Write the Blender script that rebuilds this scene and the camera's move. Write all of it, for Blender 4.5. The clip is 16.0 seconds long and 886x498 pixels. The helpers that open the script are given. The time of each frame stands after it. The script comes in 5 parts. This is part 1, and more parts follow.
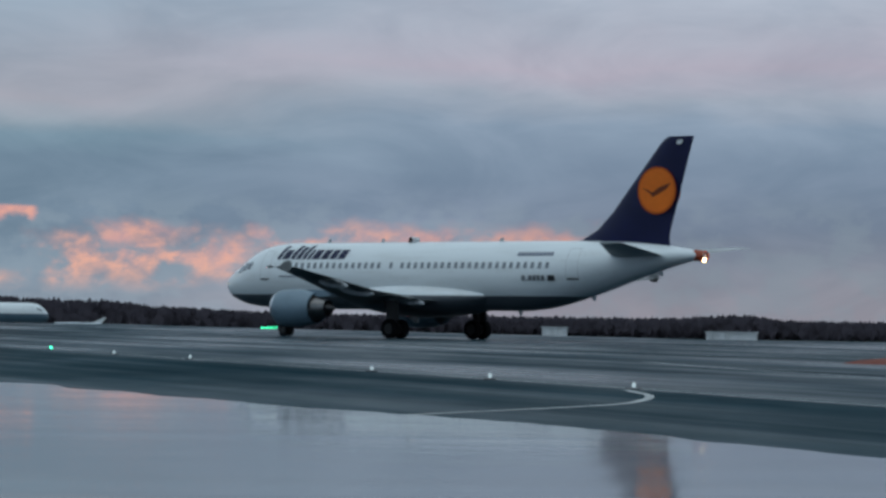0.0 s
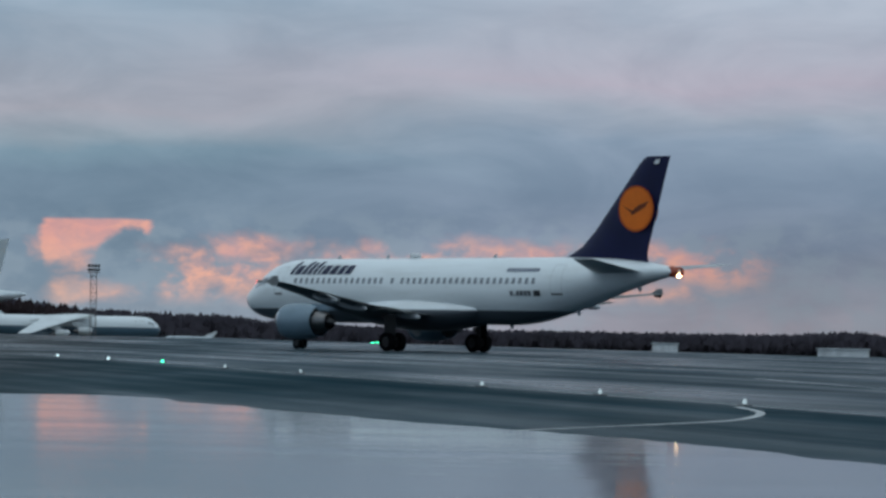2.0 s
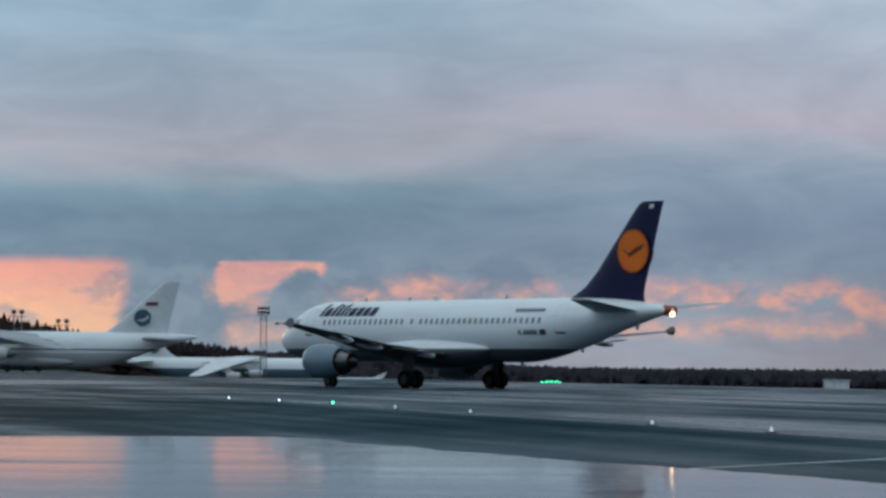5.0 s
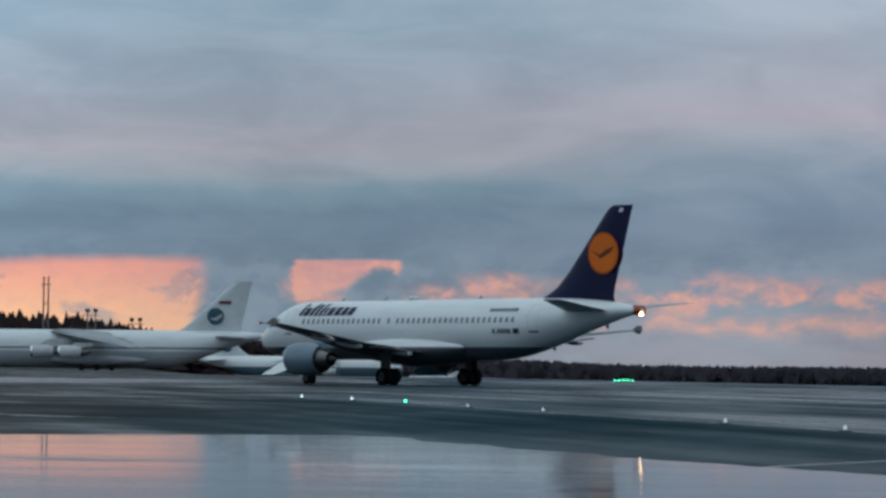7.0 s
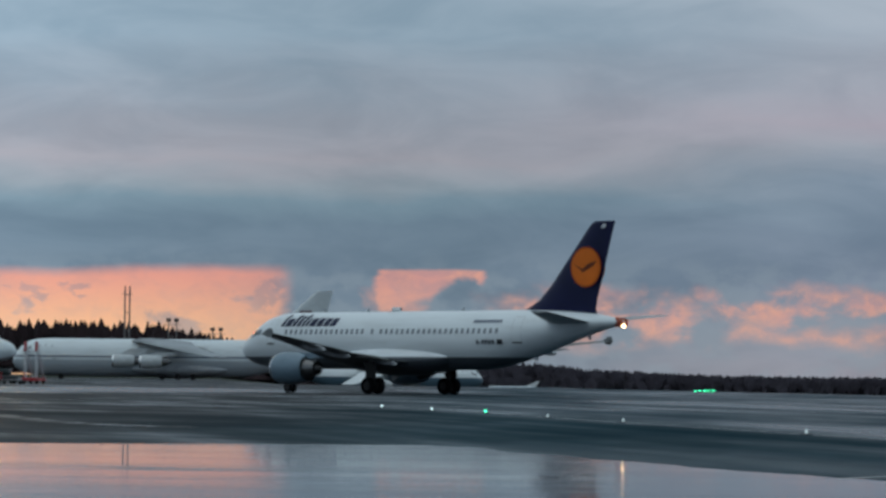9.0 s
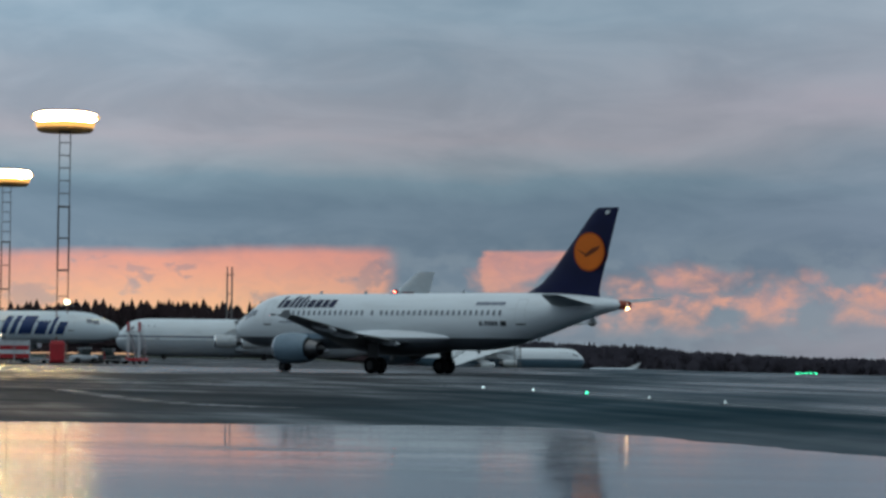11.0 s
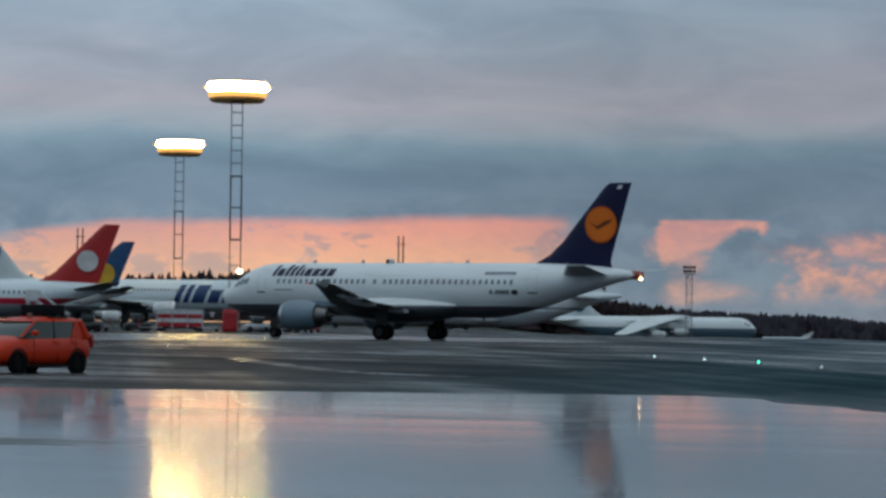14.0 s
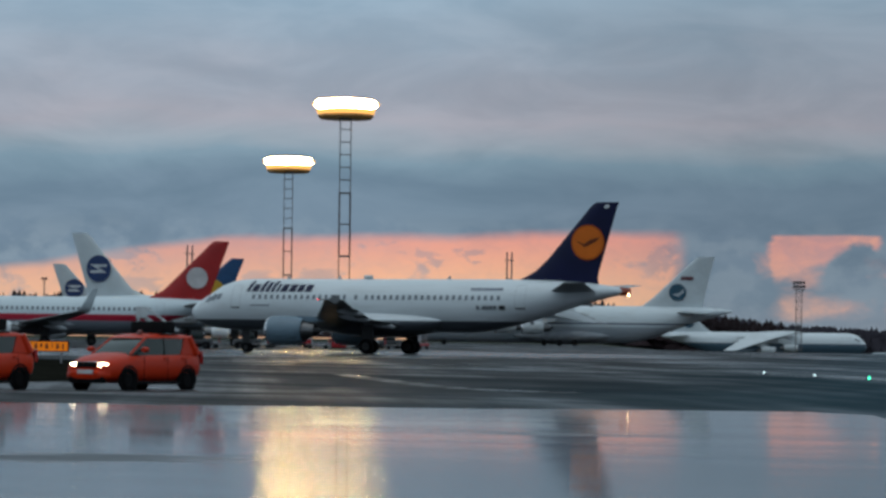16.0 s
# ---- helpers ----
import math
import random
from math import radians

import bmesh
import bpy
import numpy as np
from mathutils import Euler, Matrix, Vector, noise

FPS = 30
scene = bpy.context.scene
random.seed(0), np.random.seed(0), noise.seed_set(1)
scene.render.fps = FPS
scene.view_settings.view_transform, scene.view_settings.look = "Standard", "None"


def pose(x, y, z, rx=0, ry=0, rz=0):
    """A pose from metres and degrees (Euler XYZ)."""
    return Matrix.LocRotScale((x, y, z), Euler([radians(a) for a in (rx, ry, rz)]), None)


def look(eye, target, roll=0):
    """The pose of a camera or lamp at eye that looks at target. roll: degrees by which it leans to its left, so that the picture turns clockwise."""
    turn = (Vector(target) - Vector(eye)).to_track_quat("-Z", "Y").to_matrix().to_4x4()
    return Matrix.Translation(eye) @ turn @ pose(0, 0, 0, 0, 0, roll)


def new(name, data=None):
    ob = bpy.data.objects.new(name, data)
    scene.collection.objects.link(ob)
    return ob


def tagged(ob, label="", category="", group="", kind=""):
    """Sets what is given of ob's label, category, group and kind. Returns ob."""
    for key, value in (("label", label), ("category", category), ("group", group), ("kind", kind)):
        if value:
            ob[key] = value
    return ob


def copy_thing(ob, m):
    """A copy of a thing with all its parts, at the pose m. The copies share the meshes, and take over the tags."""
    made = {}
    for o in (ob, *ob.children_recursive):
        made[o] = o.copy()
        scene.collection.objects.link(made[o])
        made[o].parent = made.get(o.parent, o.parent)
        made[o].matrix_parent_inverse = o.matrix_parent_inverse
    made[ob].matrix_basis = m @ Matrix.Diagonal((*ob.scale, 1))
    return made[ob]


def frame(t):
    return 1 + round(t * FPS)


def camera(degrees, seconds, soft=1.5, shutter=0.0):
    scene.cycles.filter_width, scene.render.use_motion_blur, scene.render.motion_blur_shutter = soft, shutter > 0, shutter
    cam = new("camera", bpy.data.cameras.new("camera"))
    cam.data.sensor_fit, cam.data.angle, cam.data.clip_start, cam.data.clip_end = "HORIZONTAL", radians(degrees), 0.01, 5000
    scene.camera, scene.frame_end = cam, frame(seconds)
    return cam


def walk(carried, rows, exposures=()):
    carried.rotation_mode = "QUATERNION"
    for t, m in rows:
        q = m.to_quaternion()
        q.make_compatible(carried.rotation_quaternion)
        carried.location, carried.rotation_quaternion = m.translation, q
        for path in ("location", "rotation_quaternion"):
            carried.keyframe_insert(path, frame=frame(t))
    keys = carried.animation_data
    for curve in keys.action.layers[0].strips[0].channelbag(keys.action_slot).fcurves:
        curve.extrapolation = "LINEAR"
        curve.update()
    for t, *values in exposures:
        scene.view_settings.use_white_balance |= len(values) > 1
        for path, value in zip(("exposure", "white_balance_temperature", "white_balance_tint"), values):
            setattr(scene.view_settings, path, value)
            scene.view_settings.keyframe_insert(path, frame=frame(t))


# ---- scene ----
# ---------------------------------------------------------------- camera
EYE = (0.0, 0.0, 1.24)
cam = camera(16.81, 16.0, soft=3.0)
# seconds, pan to the left, tilt up, roll, in degrees
VIEW = (
    (0, 0.000, 1.331, 0.76),
    (0.5, 0.381, 1.429, 1.07),
    (1, 0.860, 1.598, 0.98),
    (1.5, 1.431, 1.637, 1.04),
    (2, 2.116, 1.591, 1.00),
    (2.5, 2.652, 1.580, 0.94),
    (3, 3.098, 1.662, 0.83),
    (3.5, 3.616, 1.844, 0.66),
    (4, 4.316, 2.074, 0.56),
    (6.5, 6.323, 2.369, 0.42),
    (7, 6.723, 2.265, 0.42),
    (7.5, 7.161, 2.298, 0.40),
    (8, 7.579, 2.485, 0.44),
    (10.5, 9.541, 2.199, 0.66),
    (11, 10.197, 2.068, 0.71),
    (11.5, 10.843, 2.022, 0.83),
    (12, 11.316, 1.950, 0.89),
    (12.5, 11.770, 1.860, 0.89),
    (13, 12.244, 1.715, 0.69),
    (13.5, 12.897, 1.539, 0.60),
    (14, 13.454, 1.436, 0.76),
    (14.5, 13.974, 1.499, 0.77),
    (15, 14.481, 1.637, 0.87),
    (15.5, 15.014, 1.729, 0.78),
    (16, 15.532, 1.720, 0.67),
)


def aim(pan, tilt, roll):
    a, e = radians(pan), radians(tilt)
    d = Vector((-math.sin(a) * math.cos(e), math.cos(a) * math.cos(e), math.sin(e)))
    return look(EYE, Vector(EYE) + d, roll)


walk(cam, [(t, aim(p, e, r)) for t, p, e, r in VIEW],
     exposures=[(0, 0.07, 6150, 5), (4, 0.10, 6150, 5), (8, -0.10, 6250, 5), (11, -0.18, 6300, 5), (16, -0.18, 6200, 5)])


def spot(az, dist, z=0.0):
    """A place by its bearing (degrees to the left of north) and distance."""
    a = radians(az)
    return Vector((-math.sin(a) * dist, math.cos(a) * dist, z))


# ---------------------------------------------------------------- shader helper
class Sk:
    """A socket with arithmetic."""

    def __init__(self, tree, socket):
        self.tree, self.socket = tree, socket

    def op(self, kind, *others):
        node = self.tree.nodes.new("ShaderNodeMath")
        node.operation = kind
        for i, o in enumerate((self, *others)):
            if isinstance(o, Sk):
                self.tree.links.new(o.socket, node.inputs[i])
            else:
                node.inputs[i].default_value = o
        return Sk(self.tree, node.outputs[0])

    def __add__(self, o):
        return self.op("ADD", o)

    def __sub__(self, o):
        return self.op("SUBTRACT", o)

    def __mul__(self, o):
        return self.op("MULTIPLY", o)

    def step(self, lo, hi):
        """0 below lo, 1 above hi, smooth between (lo > hi turns it round)."""
        node = self.tree.nodes.new("ShaderNodeMapRange")
        node.interpolation_type = "SMOOTHSTEP"
        flip = lo > hi
        for i, val in ((1, min(lo, hi)), (2, max(lo, hi)), (3, 1.0 if flip else 0.0), (4, 0.0 if flip else 1.0)):
            node.inputs[i].default_value = val
        self.tree.links.new(self.socket, node.inputs[0])
        return Sk(self.tree, node.outputs[0])


class Shade:
    """A node material, built step by step."""

    def __init__(self, tree):
        self.tree = tree
        tree.nodes.clear()

    def node(self, kind):
        return self.tree.nodes.new(kind)

    def link(self, a, b):
        self.tree.links.new(a.socket if isinstance(a, Sk) else a, b)

    def sk(self, socket):
        return Sk(self.tree, socket)

    def coords(self, kind="Object"):
        return self.node("ShaderNodeTexCoord").outputs[kind]

    def xyz(self, vec):
        n = self.node("ShaderNodeSeparateXYZ")
        self.link(vec, n.inputs[0])
        return [self.sk(o) for o in n.outputs]

    def join(self, x, y, z=0.0):
        n = self.node("ShaderNodeCombineXYZ")
        for i, val in enumerate((x, y, z)):
            if isinstance(val, Sk):
                self.link(val, n.inputs[i])
            else:
                n.inputs[i].default_value = val
        return n.outputs[0]

    def noise(self, vec, scale, detail=4.0, rough=0.55, distort=0.0):
        n = self.node("ShaderNodeTexNoise")
        self.link(vec, n.inputs["Vector"])
        n.inputs["Scale"].default_value = scale
        n.inputs["Detail"].default_value = detail
        n.inputs["Roughness"].default_value = rough
        n.inputs["Distortion"].default_value = distort
        return self.sk(n.outputs[0])

    def mix(self, f, a, b):
        n = self.node("ShaderNodeMix")
        n.data_type = "RGBA"
        for i, val in ((0, f), (6, a), (7, b)):
            if isinstance(val, (tuple, list)):
                n.inputs[i].default_value = (*val, 1.0)
            elif isinstance(val, (int, float)):
                n.inputs[i].default_value = val
            else:
                self.link(val, n.inputs[i])
        return n.outputs[2]

    def ramp(self, f, stops):
        n = self.node("ShaderNodeValToRGB")
        while len(n.color_ramp.elements) < len(stops):
            n.color_ramp.elements.new(0.5)
        for e, (p, c) in zip(n.color_ramp.elements, stops):
            e.position, e.color = p, (*c, 1.0)
        self.link(f, n.inputs[0])
        return n.outputs[0]


def srgb(r, g, b):
    return tuple(((c / 255 + 0.055) / 1.055) ** 2.4 if c > 10 else c / 3294.6 for c in (r, g, b))


# ---------------------------------------------------------------- world, sun
world = bpy.data.worlds.new("sky")
scene.world = world
world.use_nodes = True
sh = Shade(world.node_tree)
sky = sh.node("ShaderNodeTexSky")
sky.sky_type, sky.sun_disc, sky.sun_elevation, sky.sun_rotation = "NISHITA", False, radians(3.0), radians(-24.0)
over = sh.node("ShaderNodeRGB")
over.outputs[0].default_value = (0.50, 0.61, 0.68, 1)
sky_bg, cloud_bg, both, out = (sh.node("ShaderNodeBackground"), sh.node("ShaderNodeBackground"),
                               sh.node("ShaderNodeAddShader"), sh.node("ShaderNodeOutputWorld"))
sh.link(sky.outputs[0], sky_bg.inputs[0])
sky_bg.inputs[1].default_value = 0.06
sh.link(over.outputs[0], cloud_bg.inputs[0])
cloud_bg.inputs[1].default_value = 0.85
sh.link(sky_bg.outputs[0], both.inputs[0])
sh.link(cloud_bg.outputs[0], both.inputs[1])
sh.link(both.outputs[0], out.inputs[0])

sun = new("sun", bpy.data.lights.new("sun", "SUN"))
sun.data.energy, sun.data.angle, sun.data.color = 0.5, radians(60), (1.0, 0.96, 0.92)
sun.matrix_world = look((0, 0, 50), (14, 10, 0))


# ---------------------------------------------------------------- materials
MATS = {}


def surface(name, colour, rough=0.5, metal=0.0, vary=0.12, grain=6.0, bump=0.02, spec=0.5, glow=0.0, coat=0.0):
    """A paint, metal or rubber with large stains and fine grain."""
    if name in MATS:
        return MATS[name]
    m = MATS[name] = bpy.data.materials.new(name)
    m.use_nodes = True
    s = Shade(m.node_tree)
    at = s.coords()
    big, fine = s.noise(at, grain * 0.12, 5), s.noise(at, grain, 6)
    b = s.node("ShaderNodeBsdfPrincipled")
    dark = tuple(c * (1 - 2.2 * vary) for c in colour)
    light = tuple(min(1, c * (1 + vary)) for c in colour)
    s.link(s.mix((big * 0.65 + fine * 0.35).step(0.3, 0.7), dark, light), b.inputs["Base Color"])
    s.link(fine * 0.2 + (rough - 0.1), b.inputs["Roughness"])
    b.inputs["Metallic"].default_value = metal
    b.inputs["Specular IOR Level"].default_value = spec
    b.inputs["Coat Weight"].default_value = coat
    if bump:
        bp = s.node("ShaderNodeBump")
        bp.inputs["Strength"].default_value = bump
        s.link(fine, bp.inputs["Height"])
        s.link(bp.outputs[0], b.inputs["Normal"])
    if glow:
        b.inputs["Emission Color"].default_value = (*colour, 1)
        b.inputs["Emission Strength"].default_value = glow
    s.link(b.outputs[0], s.node("ShaderNodeOutputMaterial").inputs[0])
    return m


def fuselage_paint(name, upper, lower, z_split, stripe=None, dirt=0.3):
    """Aircraft paint: a lower colour below z_split, an optional stripe (colour, z_low, z_high), streaks of dirt along the body."""
    m = bpy.data.materials.new(name)
    m.use_nodes = True
    s = Shade(m.node_tree)
    at = s.coords()
    x, y, z = s.xyz(at)
    streak = s.noise(s.join(x * 0.15, y, z * 1.2), 1.6, 6)
    fine = s.noise(at, 9.0, 5)
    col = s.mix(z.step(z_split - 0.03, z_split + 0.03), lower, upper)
    if stripe:
        col = s.mix(z.step(stripe[1] - 0.02, stripe[1] + 0.02) * z.step(stripe[2] + 0.02, stripe[2] - 0.02), col, stripe[0])
    grime = s.node("ShaderNodeMix")
    grime.data_type, grime.blend_type = "RGBA", "MULTIPLY"
    s.link((streak * 0.7 + fine * 0.3).step(0.45, 0.8) * dirt, grime.inputs[0])
    s.link(col, grime.inputs[6])
    grime.inputs[7].default_value = (0.52, 0.5, 0.47, 1)
    b = s.node("ShaderNodeBsdfPrincipled")
    s.link(grime.outputs[2], b.inputs["Base Color"])
    s.link(streak * 0.25 + 0.2, b.inputs["Roughness"])
    bp = s.node("ShaderNodeBump")
    bp.inputs["Strength"].default_value = 0.015
    s.link(fine, bp.inputs["Height"])
    s.link(bp.outputs[0], b.inputs["Normal"])
    s.link(b.outputs[0], s.node("ShaderNodeOutputMaterial").inputs[0])
    return m


def lamp_glow(name, colour, strength):
    m = bpy.data.materials.new(name)
    m.use_nodes = True
    s = Shade(m.node_tree)
    e = s.node("ShaderNodeEmission")
    e.inputs[0].default_value = (*colour, 1)
    e.inputs[1].default_value = strength
    s.link(e.outputs[0], s.node("ShaderNodeOutputMaterial").inputs[0])
    return m


RUBBER = surface("tyre_rubber", (0.005, 0.005, 0.006), 0.9, grain=20, spec=0.08)
DARK = surface("dark_metal", (0.035, 0.037, 0.042), 0.5, 0.3)
STEEL = surface("galvanised_steel", (0.32, 0.32, 0.33), 0.45, 0.7, grain=14)
CHROME = surface("polished_metal", (0.62, 0.62, 0.64), 0.25, 0.9)
GREYPAINT = surface("grey_paint", (0.40, 0.43, 0.46), 0.4)
WHITEPAINT = surface("white_paint", (0.62, 0.64, 0.66), 0.45)
NAVY = surface("navy_paint", (0.004, 0.006, 0.042), 0.4, vary=0.1, spec=0.25)
ORANGEDISC = surface("amber_paint", (0.66, 0.145, 0.008), 0.5, vary=0.06, spec=0.25)
PANE = surface("cabin_window_glass", (0.20, 0.22, 0.25), 0.2, vary=0.05, bump=0)
RED = surface("red_paint", (0.40, 0.010, 0.018), 0.45)


# ---------------------------------------------------------------- mesh helpers
def part(name, bm, material, parent=None, label="", smooth=True, at=None):
    me = bpy.data.meshes.new(name)
    bm.normal_update()
    bm.to_mesh(me)
    bm.free()
    for p in me.polygons:
        p.use_smooth = smooth
    if smooth:
        me.set_sharp_from_angle(angle=radians(40))
    for m in (material if isinstance(material, (list, tuple)) else [material]):
        me.materials.append(m)
    ob = new(name, me)
    if parent:
        ob.parent = parent
    if at is not None:
        ob.matrix_basis = at
    if label:
        ob["label"] = label
    return ob


def again(ob, at, parent=None):
    """Another object on the same mesh."""
    o = new(ob.name.split(".")[0], ob.data)
    o.parent = parent or ob.parent
    o.matrix_basis = at
    return o


def root(name, at, **tags):
    ob = new(name)
    ob.matrix_basis = at
    return tagged(ob, **tags)


def loft(rings, closed=True, cap=True):
    bm = bmesh.new()
    vs = [[bm.verts.new(p) for p in r] for r in rings]
    n = len(vs[0])
    for a, b in zip(vs, vs[1:]):
        for i in range(n if closed else n - 1):
            j = (i + 1) % n
            bm.faces.new((a[i], a[j], b[j], b[i]))
    if cap and closed:
        bm.faces.new(vs[0])
        bm.faces.new(list(reversed(vs[-1])))
    bmesh.ops.recalc_face_normals(bm, faces=bm.faces)
    return bm


def block(*boxes, bevel=0.0):
    """Boxes (x0, y0, z0, x1, y1, z1) in one bmesh, edges bevelled."""
    bm = bmesh.new()
    for x0, y0, z0, x1, y1, z1 in boxes:
        m = Matrix.LocRotScale(((x0 + x1) / 2, (y0 + y1) / 2, (z0 + z1) / 2), None, (abs(x1 - x0), abs(y1 - y0), abs(z1 - z0)))
        bmesh.ops.create_cube(bm, size=1, matrix=m)
    if bevel:
        bmesh.ops.bevel(bm, geom=list(bm.edges), offset=bevel, segments=2, affect="EDGES", profile=0.6)
    return bm


def rod(bm, a, b, r0, r1=None, n=10):
    """A tapered round bar from a to b, added to bm."""
    a, b = Vector(a), Vector(b)
    q = (b - a).to_track_quat("Z", "Y").to_matrix().to_4x4()
    bmesh.ops.create_cone(bm, cap_ends=True, segments=n, radius1=r0, radius2=r0 if r1 is None else r1, depth=(b - a).length,
                          matrix=Matrix.Translation((a + b) / 2) @ q)
    return bm


def lathe(profile, axis="x", n=28):
    """A turned body: profile of (along, radius), open ended."""
    rings = []
    for a, r in profile:
        ring = []
        for k in range(n):
            c, s = math.cos(2 * math.pi * k / n) * r, math.sin(2 * math.pi * k / n) * r
            ring.append({"x": (a, c, s), "y": (c, a, s), "z": (c, s, a)}[axis])
        rings.append(ring)
    return loft(rings)


def lerp_table(table, s):
    for a, b in zip(table, table[1:]):
        if s <= b[0]:
            f = (s - a[0]) / (b[0] - a[0])
            return [p + (q - p) * f for p, q in zip(a[1:], b[1:])]
    return list(table[-1][1:])


def smooth_table(table, s):
    """Cubic interpolation through the rows of a table."""
    for i in range(len(table) - 1):
        a, b = table[i], table[i + 1]
        if s <= b[0] or i == len(table) - 2:
            p, q = table[max(i - 1, 0)], table[min(i + 2, len(table) - 1)]
            h = b[0] - a[0]
            f = min(max((s - a[0]) / h, 0), 1)
            res = []
            for k in range(1, len(a)):
                m0 = (b[k] - p[k]) / (b[0] - p[0])
                m1 = (q[k] - a[k]) / (q[0] - a[0])
                lim = (b[k] - a[k]) / h
                m0, m1 = [0 if m * lim <= 0 else math.copysign(min(abs(m), 3 * abs(lim)), m) for m in (m0, m1)]
                res.append((2 * f ** 3 - 3 * f ** 2 + 1) * a[k] + (f ** 3 - 2 * f ** 2 + f) * h * m0
                           + (3 * f ** 2 - 2 * f ** 3) * b[k] + (f ** 3 - f ** 2) * h * m1)
            return res


FOIL = [(0, 0), (0.015, 0.2), (0.06, 0.36), (0.18, 0.5), (0.35, 0.52), (0.6, 0.36), (0.85, 0.13), (1, 0.015),
        (1, -0.015), (0.85, -0.08), (0.6, -0.25), (0.35, -0.42), (0.18, -0.42), (0.06, -0.3), (0.015, -0.17)]


def wing_mesh(stations, x_ref, side=1, upright=False):
    """stations: (span, leading edge behind the nose, chord, height, thickness). upright: a fin, in which span is a height."""
    rings = []
    for sp, le, ch, z, th in stations:
        ring = []
        for u, t in FOIL:
            if upright:
                ring.append((x_ref - le - u * ch, t * th, sp))
            else:
                ring.append((x_ref - le - u * ch, side * sp, z + t * th))
        rings.append(ring)
    return loft(rings)


# ---------------------------------------------------------------- sky backdrop
def sky_material():
    m = bpy.data.materials.new("evening_clouds")
    m.use_nodes = True
    s = Shade(m.node_tree)
    x, y, z = s.xyz(s.coords())
    az = (x * -1.0).op("ARCTAN2", y) * 57.2958
    el = (z - 1.24).op("ARCTAN2", (x * x + y * y).op("SQRT")) * 57.2958
    wide = s.noise(s.join(az * 0.13, el * 0.6, 3.0), 1.0, 3, 0.5)
    mid = s.noise(s.join(az * 0.42, el * 1.1, 9.0), 1.0, 6, 0.54)
    puff = s.noise(s.join(az * 0.95, el * 1.5, 5.0), 1.0, 6, 0.55, 0.3)
    elw = el + (wide - 0.5) * 1.3 + (mid - 0.5) * 0.7
    height = elw * (1 / 12)
    north = s.ramp(height, [
        (0.0, srgb(160, 154, 163)), (0.08, srgb(150, 152, 164)), (0.15, srgb(130, 140, 158)), (0.24, srgb(126, 139, 157)),
        (0.305, srgb(138, 151, 168)), (0.345, srgb(160, 165, 177)), (0.40, srgb(174, 166, 178)), (0.48, srgb(170, 172, 184)),
        (0.56, srgb(172, 180, 193)), (0.75, srgb(178, 188, 200)), (1.0, srgb(182, 192, 204))])
    west_sky = s.ramp(height, [
        (0.0, srgb(132, 140, 151)), (0.08, srgb(122, 137, 151)), (0.15, srgb(115, 131, 147)), (0.24, srgb(113, 131, 147)),
        (0.28, srgb(124, 144, 158)), (0.31, srgb(146, 156, 166)), (0.36, srgb(160, 158, 167)), (0.47, srgb(150, 162, 176)),
        (0.54, srgb(148, 166, 182)), (0.75, srgb(158, 175, 190)), (1.0, srgb(168, 184, 198))])
    base = s.mix(az.step(-2.0, 9.0), north, west_sky)
    # lit and shaded lumps inside the cloud deck
    lump = s.noise(s.join(az * 0.3, el * 0.9, 21.0), 1.0, 7, 0.56, 0.5)
    tone = s.node("ShaderNodeMix")
    tone.data_type, tone.blend_type = "RGBA", "SOFT_LIGHT"
    tone.inputs[0].default_value = 0.5
    s.link(base, tone.inputs[6])
    s.link(s.mix(lump.step(0.28, 0.72), (0.32, 0.35, 0.37), (0.68, 0.66, 0.67)), tone.inputs[7])
    # heaped clouds low over the horizon, paler on their crowns
    heap = s.noise(s.join(az * 1.1, el * 1.5, 14.0), 1.0, 5, 0.55)
    heaped = s.mix(el.step(2.6, 1.7) * heap.step(0.42, 0.6) * 0.4, tone.outputs[2], srgb(148, 159, 170))
    # the clear gaps, in the colours of the sunset, with ragged rims
    azp = az + (puff - 0.5) * 1.9
    elp = el + (heap - 0.5) * 0.75 + (mid - 0.5) * 0.2

    def window(a0, a1, e0, e1, sa=0.36, se=0.2, flat=False):
        e = (el + (mid - 0.5) * 0.12) if flat else elp
        return azp.step(a0 - sa, a0 + sa) * azp.step(a1 + sa, a1 - sa) * elp.step(e0 - se, e0 + se) * e.step(e1 + se, e1 - se)

    slope = (az - 14.0) * 0.018 + (az - 20.0).op("MAXIMUM", 0.0) * 0.13
    open_west = az.step(11.0, 11.5) * (az + (puff - 0.5) * 1.2).step(11.0, 11.5) * (el + slope + (mid - 0.5) * 0.3).step(2.12, 1.86) * ((puff + heap * 0.25).step(0.80, 0.70) * 0.5 + 0.5)
    azs, top = az + (puff - 0.5) * 0.6, (el + (mid - 0.5) * 0.08).step(2.08, 2.0)
    slab = azs.step(7.4, 7.6) * azs.step(9.6, 9.45) * top * (elp + (az - 9.4) * 0.55).step(0.95, 1.2).op("MAXIMUM", elp.step(1.74, 1.86))
    shaft = window(8.85, 9.4, 1.0, 1.6).op("MAXIMUM", window(8.0, 9.4, 0.55, 0.78))
    # thin shreds of cloud drawn across the gaps
    wisp = s.noise(s.join(az * 2.3, el * 3.6, 31.0), 1.0, 7, 0.6, 0.4)
    shred = (wisp * 0.6 + puff * 0.4).step(0.62, 0.40)
    bright = window(3.3, 7.25, 0.66, 1.42, se=0.26) * (heap + puff).step(1.16, 0.92) * (shred * 0.5 + 0.5)
    tongue = window(4.9, 6.3, 1.4, 1.72) * (shred * 0.5 + 0.4)
